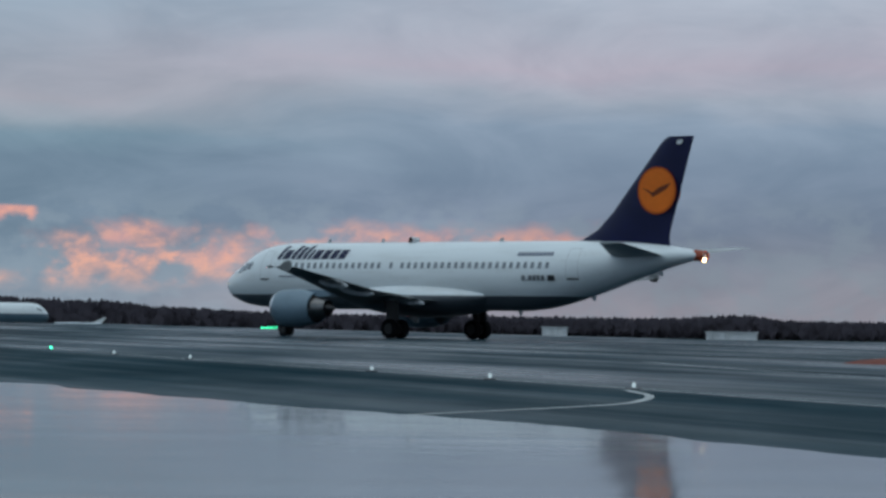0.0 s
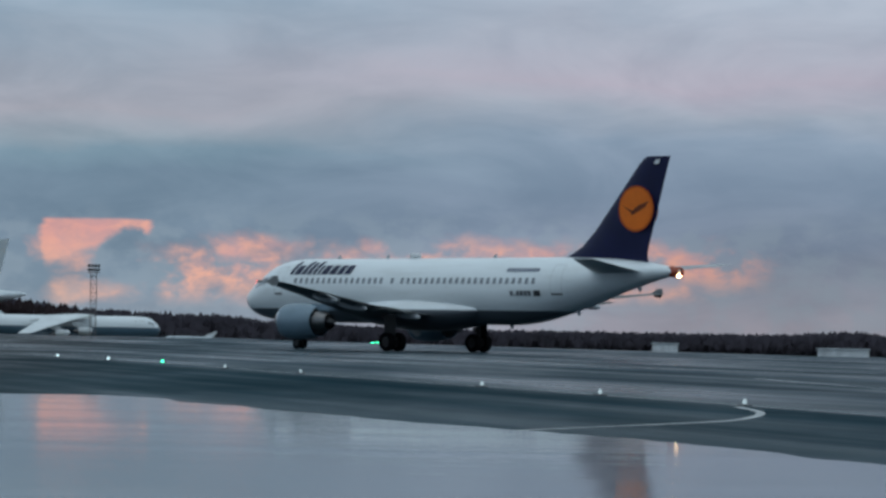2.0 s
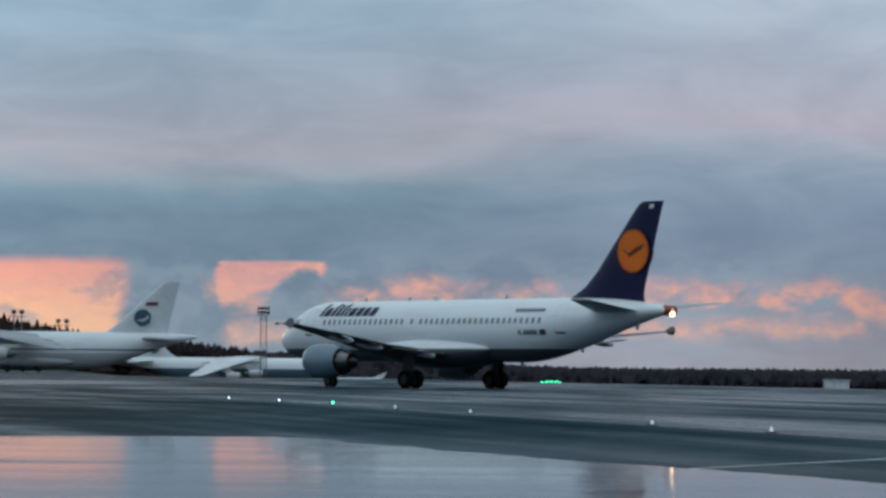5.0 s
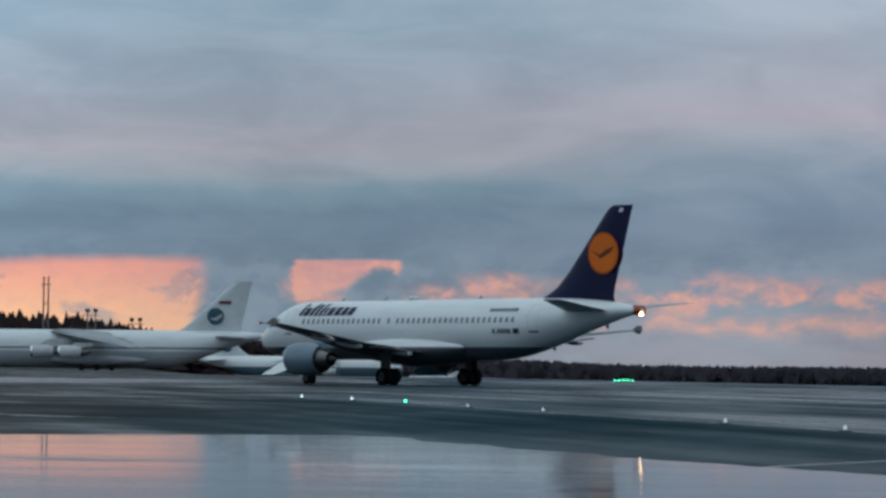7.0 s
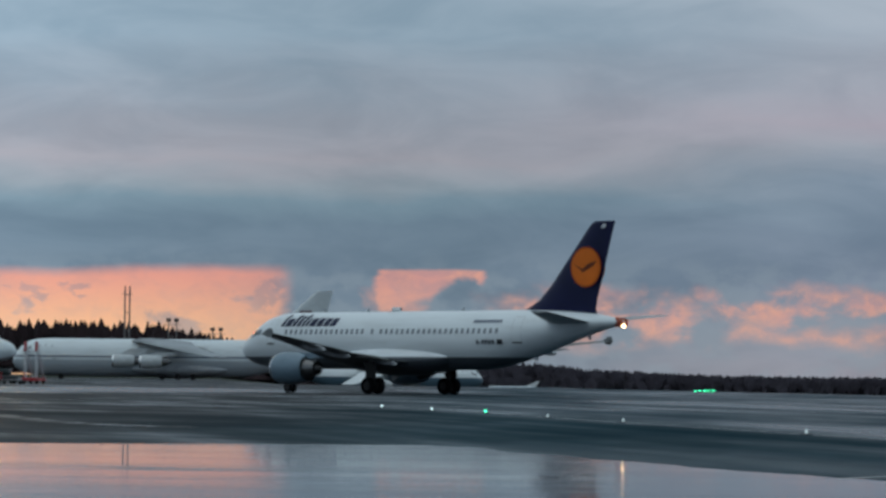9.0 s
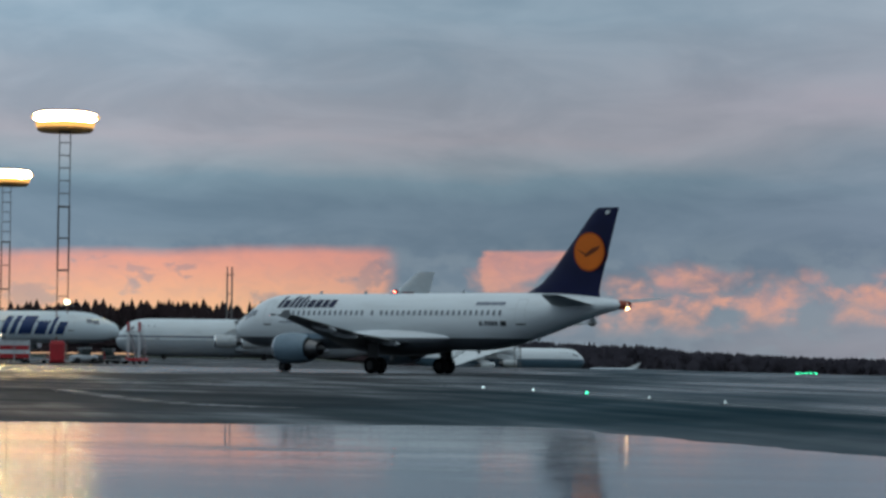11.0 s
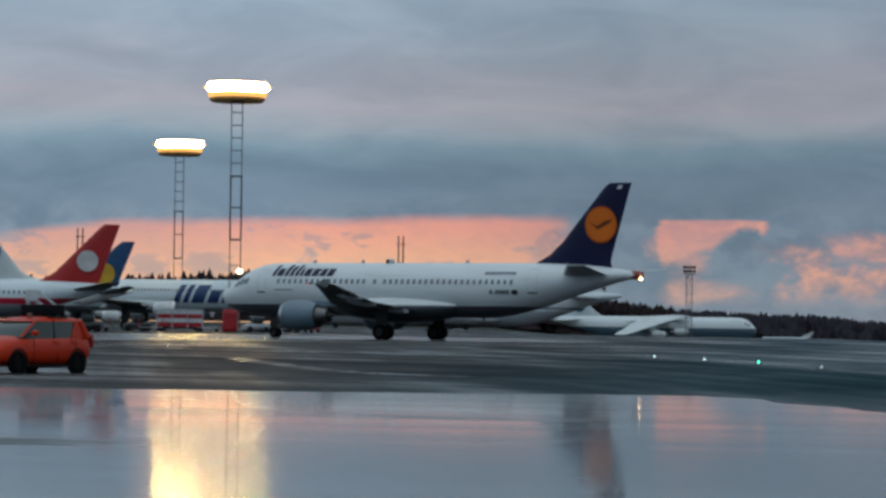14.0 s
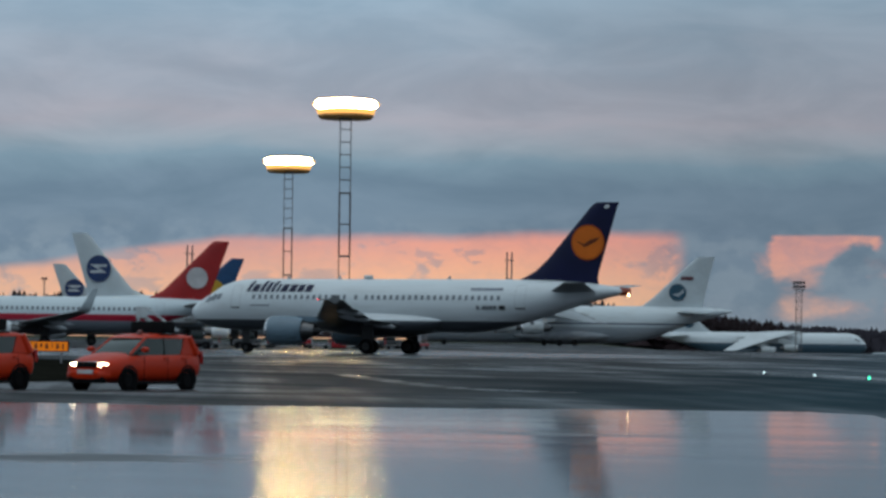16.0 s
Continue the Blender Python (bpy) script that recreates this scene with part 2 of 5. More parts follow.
    east = window(-4.2, 3.1, 1.0, 1.66, se=0.26) * (puff + heap * 0.6).step(0.90, 0.70) * (shred * 0.45 + 0.5)
    strip = window(-2.9, 2.6, 0.72, 1.0) * (shred * 0.5 + 0.45)
    # small dark puffs that hang in the western gap
    puffs = None
    for a, e, wa, we in ((16.1, 1.56, 0.24, 0.13), (15.2, 1.58, 0.24, 0.14), (18.1, 1.06, 0.5, 0.26), (19.25, 1.02, 0.42, 0.24), (11.75, 1.5, 0.3, 0.3), (21.6, 0.95, 0.6, 0.2)):
        da, de = (az + (wisp - 0.5) * 1.3 + (puff - 0.5) * 0.8 - a) * (1 / wa), (el + (wisp - 0.5) * 0.7 + (heap - 0.5) * 0.5 - e) * (1 / we)
        one = (da * da + de * de).step(1.5, 0.2)
        puffs = one if puffs is None else puffs.op("MAXIMUM", one)
    clear = open_west * (puffs * -0.4 + 1.0) * (shred * 0.14 + 0.86)
    for w in (slab * (shred * 0.25 + 0.75), shaft * (shred * 0.4 + 0.6), bright, tongue, east, strip):
        clear = clear.op("MAXIMUM", w)
    glow = s.mix(az.step(6.0, 15.0), s.mix(el.step(0.4, 2.0), srgb(214, 168, 158), srgb(214, 154, 150)),
                 s.mix(az.step(15.5, 20.0), s.mix(el.step(0.5, 2.3), srgb(250, 192, 144), srgb(232, 152, 138)),
                       s.mix(el.step(0.5, 2.2), srgb(236, 180, 142), srgb(206, 146, 140))))
    glow = s.mix((wisp * 0.5 + heap * 0.5).step(0.60, 0.38) * az.step(12.0, 6.0) * 0.55, glow, srgb(246, 178, 146))
    col = s.mix(clear * 0.94, heaped, glow)
    e, clear_bsdf, mixer = s.node("ShaderNodeEmission"), s.node("ShaderNodeBsdfTransparent"), s.node("ShaderNodeMixShader")
    s.link(col, e.inputs[0])
    # the cloud deck thickens towards the north-east
    s.link(az.step(10.0, 18.0) * 0.24 + 1.0 - az.step(1.5, -4.5) * el.step(3.2, 1.2) * 0.22, e.inputs[1])
    s.link(el.step(18.0, 30.0), mixer.inputs[0])
    s.link(e.outputs[0], mixer.inputs[1])
    s.link(clear_bsdf.outputs[0], mixer.inputs[2])
    s.link(mixer.outputs[0], s.node("ShaderNodeOutputMaterial").inputs[0])
    return m


def sky_ring(radius=4300.0, n=144):
    bm = bmesh.new()
    rows = []
    for e in (-2, -0.5, 0, 1, 2, 4, 6, 9, 12, 16, 20, 25, 31):
        rows.append([bm.verts.new((math.cos(2 * math.pi * k / n) * radius, math.sin(2 * math.pi * k / n) * radius,
                                   1.24 + math.tan(radians(e)) * radius)) for k in range(n)])
    for a, b in zip(rows, rows[1:]):
        for k in range(n):
            bm.faces.new((a[k], b[k], b[(k + 1) % n], a[(k + 1) % n]))
    ob = part("backdrop", bm, sky_material())
    return tagged(ob, "grey evening cloud deck over a pink sunset gap", "sky", kind="structure")


backdrop = sky_ring()


# ---------------------------------------------------------------- ground
# where the ground begins to fall away, and how steeply, by bearing
FALL = [(-60, 215.0, 0.0), (-30, 215.0, 0.0062), (-5, 215.0, 0.0062), (0, 260.0, 0.0053), (4, 330.0, 0.0056), (7, 420.0, 0.0065), (10, 430.0, 0.0063), (12.6, 430.0, 0.0), (60, 430.0, 0.0)]


def terrain(x, y):
    d = math.hypot(x, y)
    az = math.degrees(math.atan2(-x, y)) if d else 0
    start, fall = lerp_table(FALL, az) if az > -60 else (215.0, 0.0)
    drop = -fall * max(0.0, min(d, 1500.0) - start)
    dip = -0.22 * math.exp(-((x + 31) ** 2 + (y - 74) ** 2) / 120.0)
    return drop + dip


def wet_ground():
    """Wet asphalt, worn lighter along the taxi lanes, with a film of water that lies in long patches."""
    m = bpy.data.materials.new("wet_asphalt")
    m.use_nodes = True
    s = Shade(m.node_tree)
    at = s.coords()
    x, y, z = s.xyz(at)
    # along the lane, across the lane
    u = x * 0.34 + y * -0.94
    v = x * 0.94 + y * 0.34
    lanes = s.noise(s.join(u * 0.010, v * 0.10), 1.0, 5, 0.6)
    film = s.noise(s.join(u * 0.018, v * 0.12, 4.0), 1.0, 5, 0.58)
    brown = (x + y * 0.12).step(2.0, -14.0)
    grit = s.noise(at, 14.0, 6, 0.7)
    stain = s.noise(at, 0.35, 6, 0.6)
    patch = s.noise(s.join(x * 0.13, y * 0.028, 8.0), 1.0, 6, 0.6)
    # beyond the edge line the paving is worn smooth and carries the film of water, on this side it is coarse and dark
    beyond = (v + (stain - 0.5) * 3.0 + (film - 0.5) * 7.0).step(18.8, 24.4)
    streak = s.noise(s.join(u * 0.006, v * 0.34, 12.0), 1.0, 5, 0.6)
    # tyre tracks that bend across the apron in front of the parked aircraft
    bend = x * 0.50 + y * 0.87 + ((x + 50.0) * (x + 50.0)) * 0.0016
    tracks = s.noise(s.join((x * 0.87 - y * 0.50) * 0.012, bend * 0.17, 17.0), 1.0, 4, 0.6)
    coarse = s.mix((lanes * 0.5 + patch * 0.5).step(0.42, 0.58), (0.005, 0.023, 0.034), (0.010, 0.038, 0.053))
    worn = s.mix((streak * 0.6 + lanes * 0.4).step(0.40, 0.60), (0.004, 0.020, 0.032), (0.022, 0.044, 0.062))
    col = s.mix(beyond, coarse, worn)
    col = s.mix((stain * 0.6 + grit * 0.4).step(0.35, 0.7) * 0.7, col, (0.012, 0.030, 0.038))
    col = s.mix(brown * 0.75, col, s.mix((tracks * 0.65 + patch * 0.35).step(0.40, 0.58), (0.012, 0.012, 0.014), (0.062, 0.056, 0.056)))
    far = (x * x + y * y).op("SQRT").step(800.0, 1000.0)
    col = s.mix(far, col, (0.045, 0.05, 0.035))
    b = s.node("ShaderNodeBsdfPrincipled")
    s.link(col, b.inputs["Base Color"])
    pool = (((x + 78.0) * (x + 78.0)) * 0.0006 + ((y - 225.0) * (y - 225.0)) * 0.00022).step(1.0, 0.3)
    wet = (film * 0.5 + patch * 0.2 + streak * 0.3) - brown * 0.04 + pool * 0.2 + beyond * 0.03 + (tracks - 0.5) * brown * 0.5
    s.link((wet.step(0.62, 0.42) * 0.40 + 0.22) + far * 0.4 + (beyond * -1.0 + 1.0) * (brown * -1.0 + 1.0) * 0.10, b.inputs["Roughness"])
    b.inputs["IOR"].default_value = 1.25
    s.link((wet.step(0.40, 0.62) * 0.08 + 0.03) * (beyond.op("MAXIMUM", brown) * 0.75 + 0.25), b.inputs["Specular IOR Level"])
    bp = s.node("ShaderNodeBump")
    bp.inputs["Strength"].default_value = 0.25
    bp.inputs["Distance"].default_value = 0.01
    s.link(grit, bp.inputs["Height"])
    s.link(bp.outputs[0], b.inputs["Normal"])
    s.link(b.outputs[0], s.node("ShaderNodeOutputMaterial").inputs[0])
    return m


def puddled_concrete():
    """Concrete under a sheet of standing water, with small ripples and a few dry islands."""
    m = bpy.data.materials.new("flooded_concrete")
    m.use_nodes = True
    s = Shade(m.node_tree)
    at = s.coords()
    x, y, z = s.xyz(at)
    ripple = s.noise(s.join(x * 0.16, y * 0.9), 1.5, 3, 0.5)
    fine = s.noise(s.join(x, y), 5.0, 3, 0.5)
    calm = s.noise(s.join(x * 0.05, y * 0.45, 6.0), 1.0, 5, 0.6).step(0.36, 0.62)
    dry = s.noise(s.join(x * 0.10, y * 0.30, 2.0), 1.0, 6, 0.62).step(0.58, 0.65) * x.step(-6.0, -12.0)
    b = s.node("ShaderNodeBsdfPrincipled")
    s.link(s.mix(dry, s.mix(s.noise(at, 0.8, 6).step(0.3, 0.7), (0.030, 0.042, 0.050), (0.055, 0.068, 0.078)), (0.045, 0.052, 0.058)), b.inputs["Base Color"])
    s.link(dry * 0.2 + calm * 0.06 + 0.155, b.inputs["Roughness"])
    s.link(dry * -0.55 + 0.62, b.inputs["Coat Weight"])
    b.inputs["Coat IOR"].default_value = 1.2
    s.link(dry * 0.2 + calm * 0.03 + 0.03, b.inputs["Coat Roughness"])
    b.inputs["IOR"].default_value = 1.2
    b.inputs["Specular IOR Level"].default_value = 0.2
    bp = s.node("ShaderNodeBump")
    bp.inputs["Strength"].default_value = 0.09
    bp.inputs["Distance"].default_value = 0.05
    s.link(ripple * (calm * 0.7 + 0.2) + fine * 0.10, bp.inputs["Height"])
    s.link(bp.outputs[0], b.inputs["Normal"])
    still = s.node("ShaderNodeBump")
    still.inputs["Strength"].default_value = 0.05
    still.inputs["Distance"].default_value = 0.05
    s.link(ripple * (calm * 0.8 + 0.2), still.inputs["Height"])
    s.link(still.outputs[0], b.inputs["Coat Normal"])
    s.link(b.outputs[0], s.node("ShaderNodeOutputMaterial").inputs[0])
    return m


def ground_sheet():
    radii = [0.0, 5, 10, 15, 20, 26, 32, 38, 44, 50, 55, 60, 65, 70, 75, 80, 86, 93, 100, 110, 122, 136, 152, 170, 190, 212, 236, 262,
             295, 335, 390, 460, 550, 680, 850, 1080, 1300, 1500, 1900, 2500, 3300, 4290]
    n = 288
    bm = bmesh.new()
    centre = bm.verts.new((0, 0, 0))
    rows = []
    for r in radii[1:]:
        rows.append([])
        for k in range(n):
            px, py = math.cos(2 * math.pi * k / n) * r, math.sin(2 * math.pi * k / n) * r
            rows[-1].append(bm.verts.new((px, py, terrain(px, py))))
    for k in range(n):
        bm.faces.new((centre, rows[0][k], rows[0][(k + 1) % n]))
    for a, b in zip(rows, rows[1:]):
        for k in range(n):
            bm.faces.new((a[k], b[k], b[(k + 1) % n], a[(k + 1) % n]))
    return tagged(part("ground", bm, wet_ground()), "wet dark asphalt of the airfield with water film", "ground", kind="structure")


ground_sheet()

# the flooded apron in front: its edge runs across and then bends towards the camera
EDGE = [(-70, 46.5), (-45, 47.8), (-22.2, 49.8), (-14.8, 51.5), (-9.9, 53.5), (-8.0, 53.8), (-6.2, 50.3), (-3.1, 43.6), (0, 37.8), (4.1, 27.9), (9, 17),
        (15, 2), (20, -25)]


def flooded_apron():
    bm = bmesh.new()
    pts = []
    for (x0, y0), (x1, y1) in zip(EDGE, EDGE[1:]):
        k = max(2, int(math.hypot(x1 - x0, y1 - y0) / 0.4))
        for i in range(k):
            f = i / k
            px, py = x0 + (x1 - x0) * f, y0 + (y1 - y0) * f
            w = noise.noise((px * 0.35, py * 0.35, 0)) * 0.5 + noise.noise((px * 1.4, py * 1.4, 7)) * 0.16
            pts.append((px + w * 0.6, py + w))
    pts += [(20, -25), (-70, -25)]
    top = [bm.verts.new((px, py, 0.006)) for px, py in pts]
    low = [bm.verts.new((px, py, -0.05)) for px, py in pts]
    face = bm.faces.new(top)
    if face.normal.z < 0:
        face.normal_flip()
    for i in range(len(pts)):
        j = (i + 1) % len(pts)
        bm.faces.new((top[i], low[i], low[j], top[j]))
    bmesh.ops.triangulate(bm, faces=[face])
    bmesh.ops.recalc_face_normals(bm, faces=bm.faces)
    return tagged(part("pavement", bm, puddled_concrete(), smooth=False), "concrete apron under a mirror-like sheet of rain water", "pavement", kind="structure")


flooded_apron()


# ---------------------------------------------------------------- aircraft
# one dark steel for gear legs, gear doors and wheel rims
LEGSTEEL = surface("dark_gear_steel", (0.018, 0.018, 0.020), 0.55, 0.3, grain=12)


def skin(spec, s, z):
    """Half width of the body at s metres behind the nose and height z."""
    w, zt, zb = smooth_table(spec["sec"], s)
    c, r = (zt + zb) / 2, (zt - zb) / 2
    q = min(abs(z - c) / r, 0.999)
    return w * math.sqrt(1 - q * q)


def on_skin(spec, s, z, side=1, off=0.012):
    return Vector((spec["ref"] - s, side * (skin(spec, s, z) + off), z))


def plate_on_skin(spec, s0, s1, z0, z1, side=1, off=0.014, slant=0.0, n=6, bm=None, cols=1):
    """A thin plate that lies on the body between two stations and two heights, with its rim turned in."""
    bm = bm or bmesh.new()
    rows = []
    for i in range(n + 1):
        z = z0 + (z1 - z0) * i / n
        rows.append([bm.verts.new(on_skin(spec, s0 + (s1 - s0) * j / cols - slant * (z - z0), z, side, off)) for j in range(cols + 1)])
    for a, b in zip(rows, rows[1:]):
        for j in range(cols):
            bm.faces.new((a[j], a[j + 1], b[j + 1], b[j]) if side < 0 else (a[j + 1], a[j], b[j], b[j + 1]))
    return bm


def body_mesh(spec, n=40):
    rings = []
    L = spec["sec"][-1][0]
    ss = [0.02, 0.12, 0.3, 0.6] + [L * k / 90 for k in range(1, 91)]
    for s in sorted(ss):
        w, zt, zb = smooth_table(spec["sec"], s)
        c, r = (zt + zb) / 2, (zt - zb) / 2
        rings.append([(spec["ref"] - s, math.cos(2 * math.pi * k / n) * w, c + math.sin(2 * math.pi * k / n) * r) for k in range(n)])
    return loft(rings)


def disc_plate(radius, n=32, thick=0.01, axis_y=1):
    bm = bmesh.new()
    bmesh.ops.create_cone(bm, cap_ends=True, segments=n, radius1=radius, radius2=radius, depth=thick,
                          matrix=Euler((radians(90), 0, 0)).to_matrix().to_4x4())
    return bm


def wheel_part(name, r, width, parent, at, rim=None):
    w2 = width / 2
    prof = [(-w2 * 0.55, r * 0.5), (-w2, r * 0.62), (-w2, r * 0.86), (-w2 * 0.7, r * 0.97), (0, r), (w2 * 0.7, r * 0.97), (w2, r * 0.86),
            (w2, r * 0.62), (w2 * 0.55, r * 0.5)]
    tyre = part(name, lathe(prof, "y", 26), RUBBER, parent, at=at)
    hub = bmesh.new()
    rod(hub, (0, -w2 * 0.75, 0), (0, w2 * 0.75, 0), r * 0.52, n=18)
    for k in range(6):
        a = k * math.pi / 3
        rod(hub, (math.cos(a) * r * 0.3, -w2 * 0.82, math.sin(a) * r * 0.3), (math.cos(a) * r * 0.3, w2 * 0.82, math.sin(a) * r * 0.3), r * 0.07, n=6)
    part("rim", hub, rim or LEGSTEEL, tyre, "dull metal wheel rim")
    return tyre


def engine_part(parent, spec, s, y, z, r, length, paint, pylon_top):
    """A turbofan: fan cowl with a hollow inlet, bright lip, fan, spinner, core nozzle and plug, and its pylon."""
    at = Matrix.Translation((spec["ref"] - s, y, z))
    L = length
    prof = [(-0.02 * L, r * 0.80), (0, r * 0.86), (-0.03 * L, r * 0.93), (-0.12 * L, r * 1.0), (-0.32 * L, r * 1.02), (-0.5 * L, r * 0.96),
            (-0.66 * L, r * 0.84), (-0.665 * L, r * 0.80), (-0.4 * L, r * 0.82), (-0.2 * L, r * 0.80)]
    cowl = part("engine_cowl", lathe(prof, "x", 32), paint, parent, at=at)
    lip = [(0.012, r * 0.86), (-0.03 * L, r * 0.935), (-0.05 * L, r * 0.955), (-0.03 * L, r * 0.84), (-0.004, r * 0.82)]
    part("inlet_lip", lathe(lip, "x", 32), CHROME, cowl, "bright metal inlet lip")
    fan = bmesh.new()
    rod(fan, (-0.2 * L, 0, 0), (-0.23 * L, 0, 0), r * 0.8, n=28)
    for k in range(22):
        a = 2 * math.pi * k / 22
        v0 = [fan.verts.new((-0.17 * L + dx, math.cos(a + da) * rr, math.sin(a + da) * rr))
              for dx, da, rr in ((0, -0.05, r * 0.2), (0.04, 0.08, r * 0.2), (0.04, 0.1, r * 0.79), (-0.02, -0.06, r * 0.79))]
        fan.faces.new(v0)
    part("fan", fan, DARK, cowl, "dark fan blades")
    part("spinner", lathe([(-0.06 * L, 0.01), (-0.1 * L, r * 0.1), (-0.17 * L, r * 0.22)], "x", 18), GREYPAINT, cowl)
    core = [(-0.6 * L, r * 0.72), (-0.7 * L, r * 0.6), (-0.86 * L, r * 0.45), (-0.865 * L, r * 0.41), (-0.7 * L, r * 0.42)]
    part("nozzle", lathe(core, "x", 26), surface("heat_stained_metal", (0.15, 0.15, 0.155), 0.35, 0.9, grain=12), cowl, "heat-stained metal nozzle")
    part("plug", lathe([(-0.7 * L, r * 0.33), (-0.85 * L, r * 0.28), (-1.0 * L, 0.02)], "x", 18), DARK, cowl)
    h = pylon_top - z
    sgn = 1 if h > 0 else -1
    p = [(-0.2 * L, r * 0.9), (-0.55 * L, abs(h) + 0.12), (-1.15 * L, abs(h) + 0.06), (-1.02 * L, abs(h) - 0.25), (-0.64 * L, r * 0.55)]
    bm = bmesh.new()
    sides = [[bm.verts.new((px, wy, sgn * pz)) for px, pz in p] for wy in (-0.17, 0.17)]
    bm.faces.new(sides[0])
    bm.faces.new(list(reversed(sides[1])))
    for i in range(len(p)):
        j = (i + 1) % len(p)
        bm.faces.new((sides[0][j], sides[0][i], sides[1][i], sides[1][j]))
    bmesh.ops.recalc_face_normals(bm, faces=bm.faces)
    bmesh.ops.bevel(bm, geom=list(bm.edges), offset=0.05, segments=2, affect="EDGES")
    part("pylon", bm, paint, cowl, smooth=False)
    return cowl


def airliner(name, spec, at, tags):
    """An aircraft in parts. Its space: x forward, y to its left, origin on the ground below the main wheels."""
    ob = root(name, at, **tags)
    ref = spec["ref"]
    paint, wing_paint, fin_paint = spec["paint"], spec["wing_paint"], spec["fin_paint"]
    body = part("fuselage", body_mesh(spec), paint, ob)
    if "belly" in spec:
        s0, s1, w, zb, zt = spec["belly"]
        rings = []
        for k in range(17):
            f = k / 16
            b = math.sin(math.pi * f) ** 0.45 if 0 < f < 1 else 0.02
            rings.append([(ref - (s0 + (s1 - s0) * f), math.cos(a) * w * (0.5 + 0.5 * b), (zt + zb) / 2 + 0.25 * (1 - b) + math.sin(a) * (zt - zb) / 2 * b)
                          for a in [2 * math.pi * q / 28 for q in range(28)]])
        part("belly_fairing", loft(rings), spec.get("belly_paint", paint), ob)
    for side in (1, -1):
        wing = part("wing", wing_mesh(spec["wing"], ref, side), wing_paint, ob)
        tip = spec["wing"][-1]
        if spec.get("fence"):
            rings = []
            for dz, le, ch in ((-0.24, 0.75, 0.36), (0.0, 0.2, 1.1), (0.34, 0.8, 0.42)):
                rings.append([(ref - tip[1] - le - u * ch, side * (tip[0] + 0.02) + t * 0.07, tip[3] + dz) for u, t in FOIL])
            part("wingtip_fence", loft(rings), spec.get("tip_paint", paint), wing)
        if spec.get("winglet"):
            hgt = spec["winglet"]
            rings = []
            for f in (0, 0.12, 0.3, 0.6, 1.0):
                out = 0.75 * math.sin(min(f / 0.3, 1) * 1.3) + max(f - 0.3, 0) * 0.5
                rings.append([(ref - tip[1] - 1.5 * f - u * tip[2] * (1 - 0.55 * f), side * (tip[0] + out) + t * 0.1, tip[3] + hgt * f ** 1.3) for u, t in FOIL])
            part("winglet", loft(rings), spec.get("tip_paint", paint), wing)
        for y, s_f, z_f, lf in spec.get("fairings", ()):
            bm = bmesh.new()
            bmesh.ops.create_uvsphere(bm, u_segments=14, v_segments=8, radius=1,
                                      matrix=Matrix.LocRotScale((ref - s_f, side * y, z_f), Euler((0, radians(-7), 0)), (lf / 2, 0.16, 0.24)))
            part("flap_fairing", bm, GREYPAINT, wing)
        for st in spec.get("flaps", ()):
            part("flap", wing_mesh(st, ref, side), wing_paint, wing)
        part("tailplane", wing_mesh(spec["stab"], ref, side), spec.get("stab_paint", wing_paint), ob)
        for s_e, y_e, z_e, r_e, l_e, top in spec["engines"]:
            engine_part(ob, spec, s_e, side * y_e, z_e, r_e, l_e, spec["engine_paint"], top)
        # cabin windows, each a dark pane set in the skin
        first = None
        for s0, count, pitch, z_w in spec.get("windows", ()):
            for k in range(count):
                s_w = s0 + k * pitch
                if first is None:
                    first = part("cabin_window", plate_on_skin(spec, s_w - 0.125, s_w + 0.125, z_w - 0.18, z_w + 0.18, side, 0.016, n=2), PANE, body)
                    first_at = on_skin(spec, s_w, z_w, side)
                else:
                    again(first, Matrix.Translation(on_skin(spec, s_w, z_w, side) - first_at), body)
        for s0, s1, z0, z1 in spec.get("doors", ()):
            bm = bmesh.new()
            for a0, a1, b0, b1 in ((s0, s0 + 0.035, z0, z1), (s1 - 0.035, s1, z0, z1), (s0, s1, z0, z0 + 0.035), (s0, s1, z1 - 0.035, z1)):
                plate_on_skin(spec, a0, a1, b0, b1, side, 0.013, bm=bm, n=8)
            part("door_seam", bm, surface("seam_grey", (0.48, 0.5, 0.52), 0.5), body)
            part("door_sill", plate_on_skin(spec, s0 + 0.05, s1 - 0.05, z0 + 0.02, z0 + 0.12, side, 0.02, n=2), DARK, body, "dark scuffed door sill")
        for title, mat in spec.get("titles", ()):
            for s0, s1, z0, z1, slant in title:
                part("livery_bar", plate_on_skin(spec, s0, s1, z0, z1, side, 0.035, -slant * side, n=6), mat, body)
        for s0, z0, s1, z1 in spec.get("cockpit", ()):
            part("cockpit_window", plate_on_skin(spec, s0, s1, z0, z1, side, 0.02, -0.5, n=4, cols=3), PANE, body, "dark cockpit windscreen pane")
    fin = part("fin", wing_mesh(spec["fin"], ref, upright=True), fin_paint, ob)
    for s_d, z_d, rad, thick, mat in spec.get("fin_discs", ()):
        for side in (1, -1):
            part("fin_emblem", disc_plate(rad, thick=0.012), mat, fin, at=Matrix.Translation((ref - s_d, side * thick, z_d)))
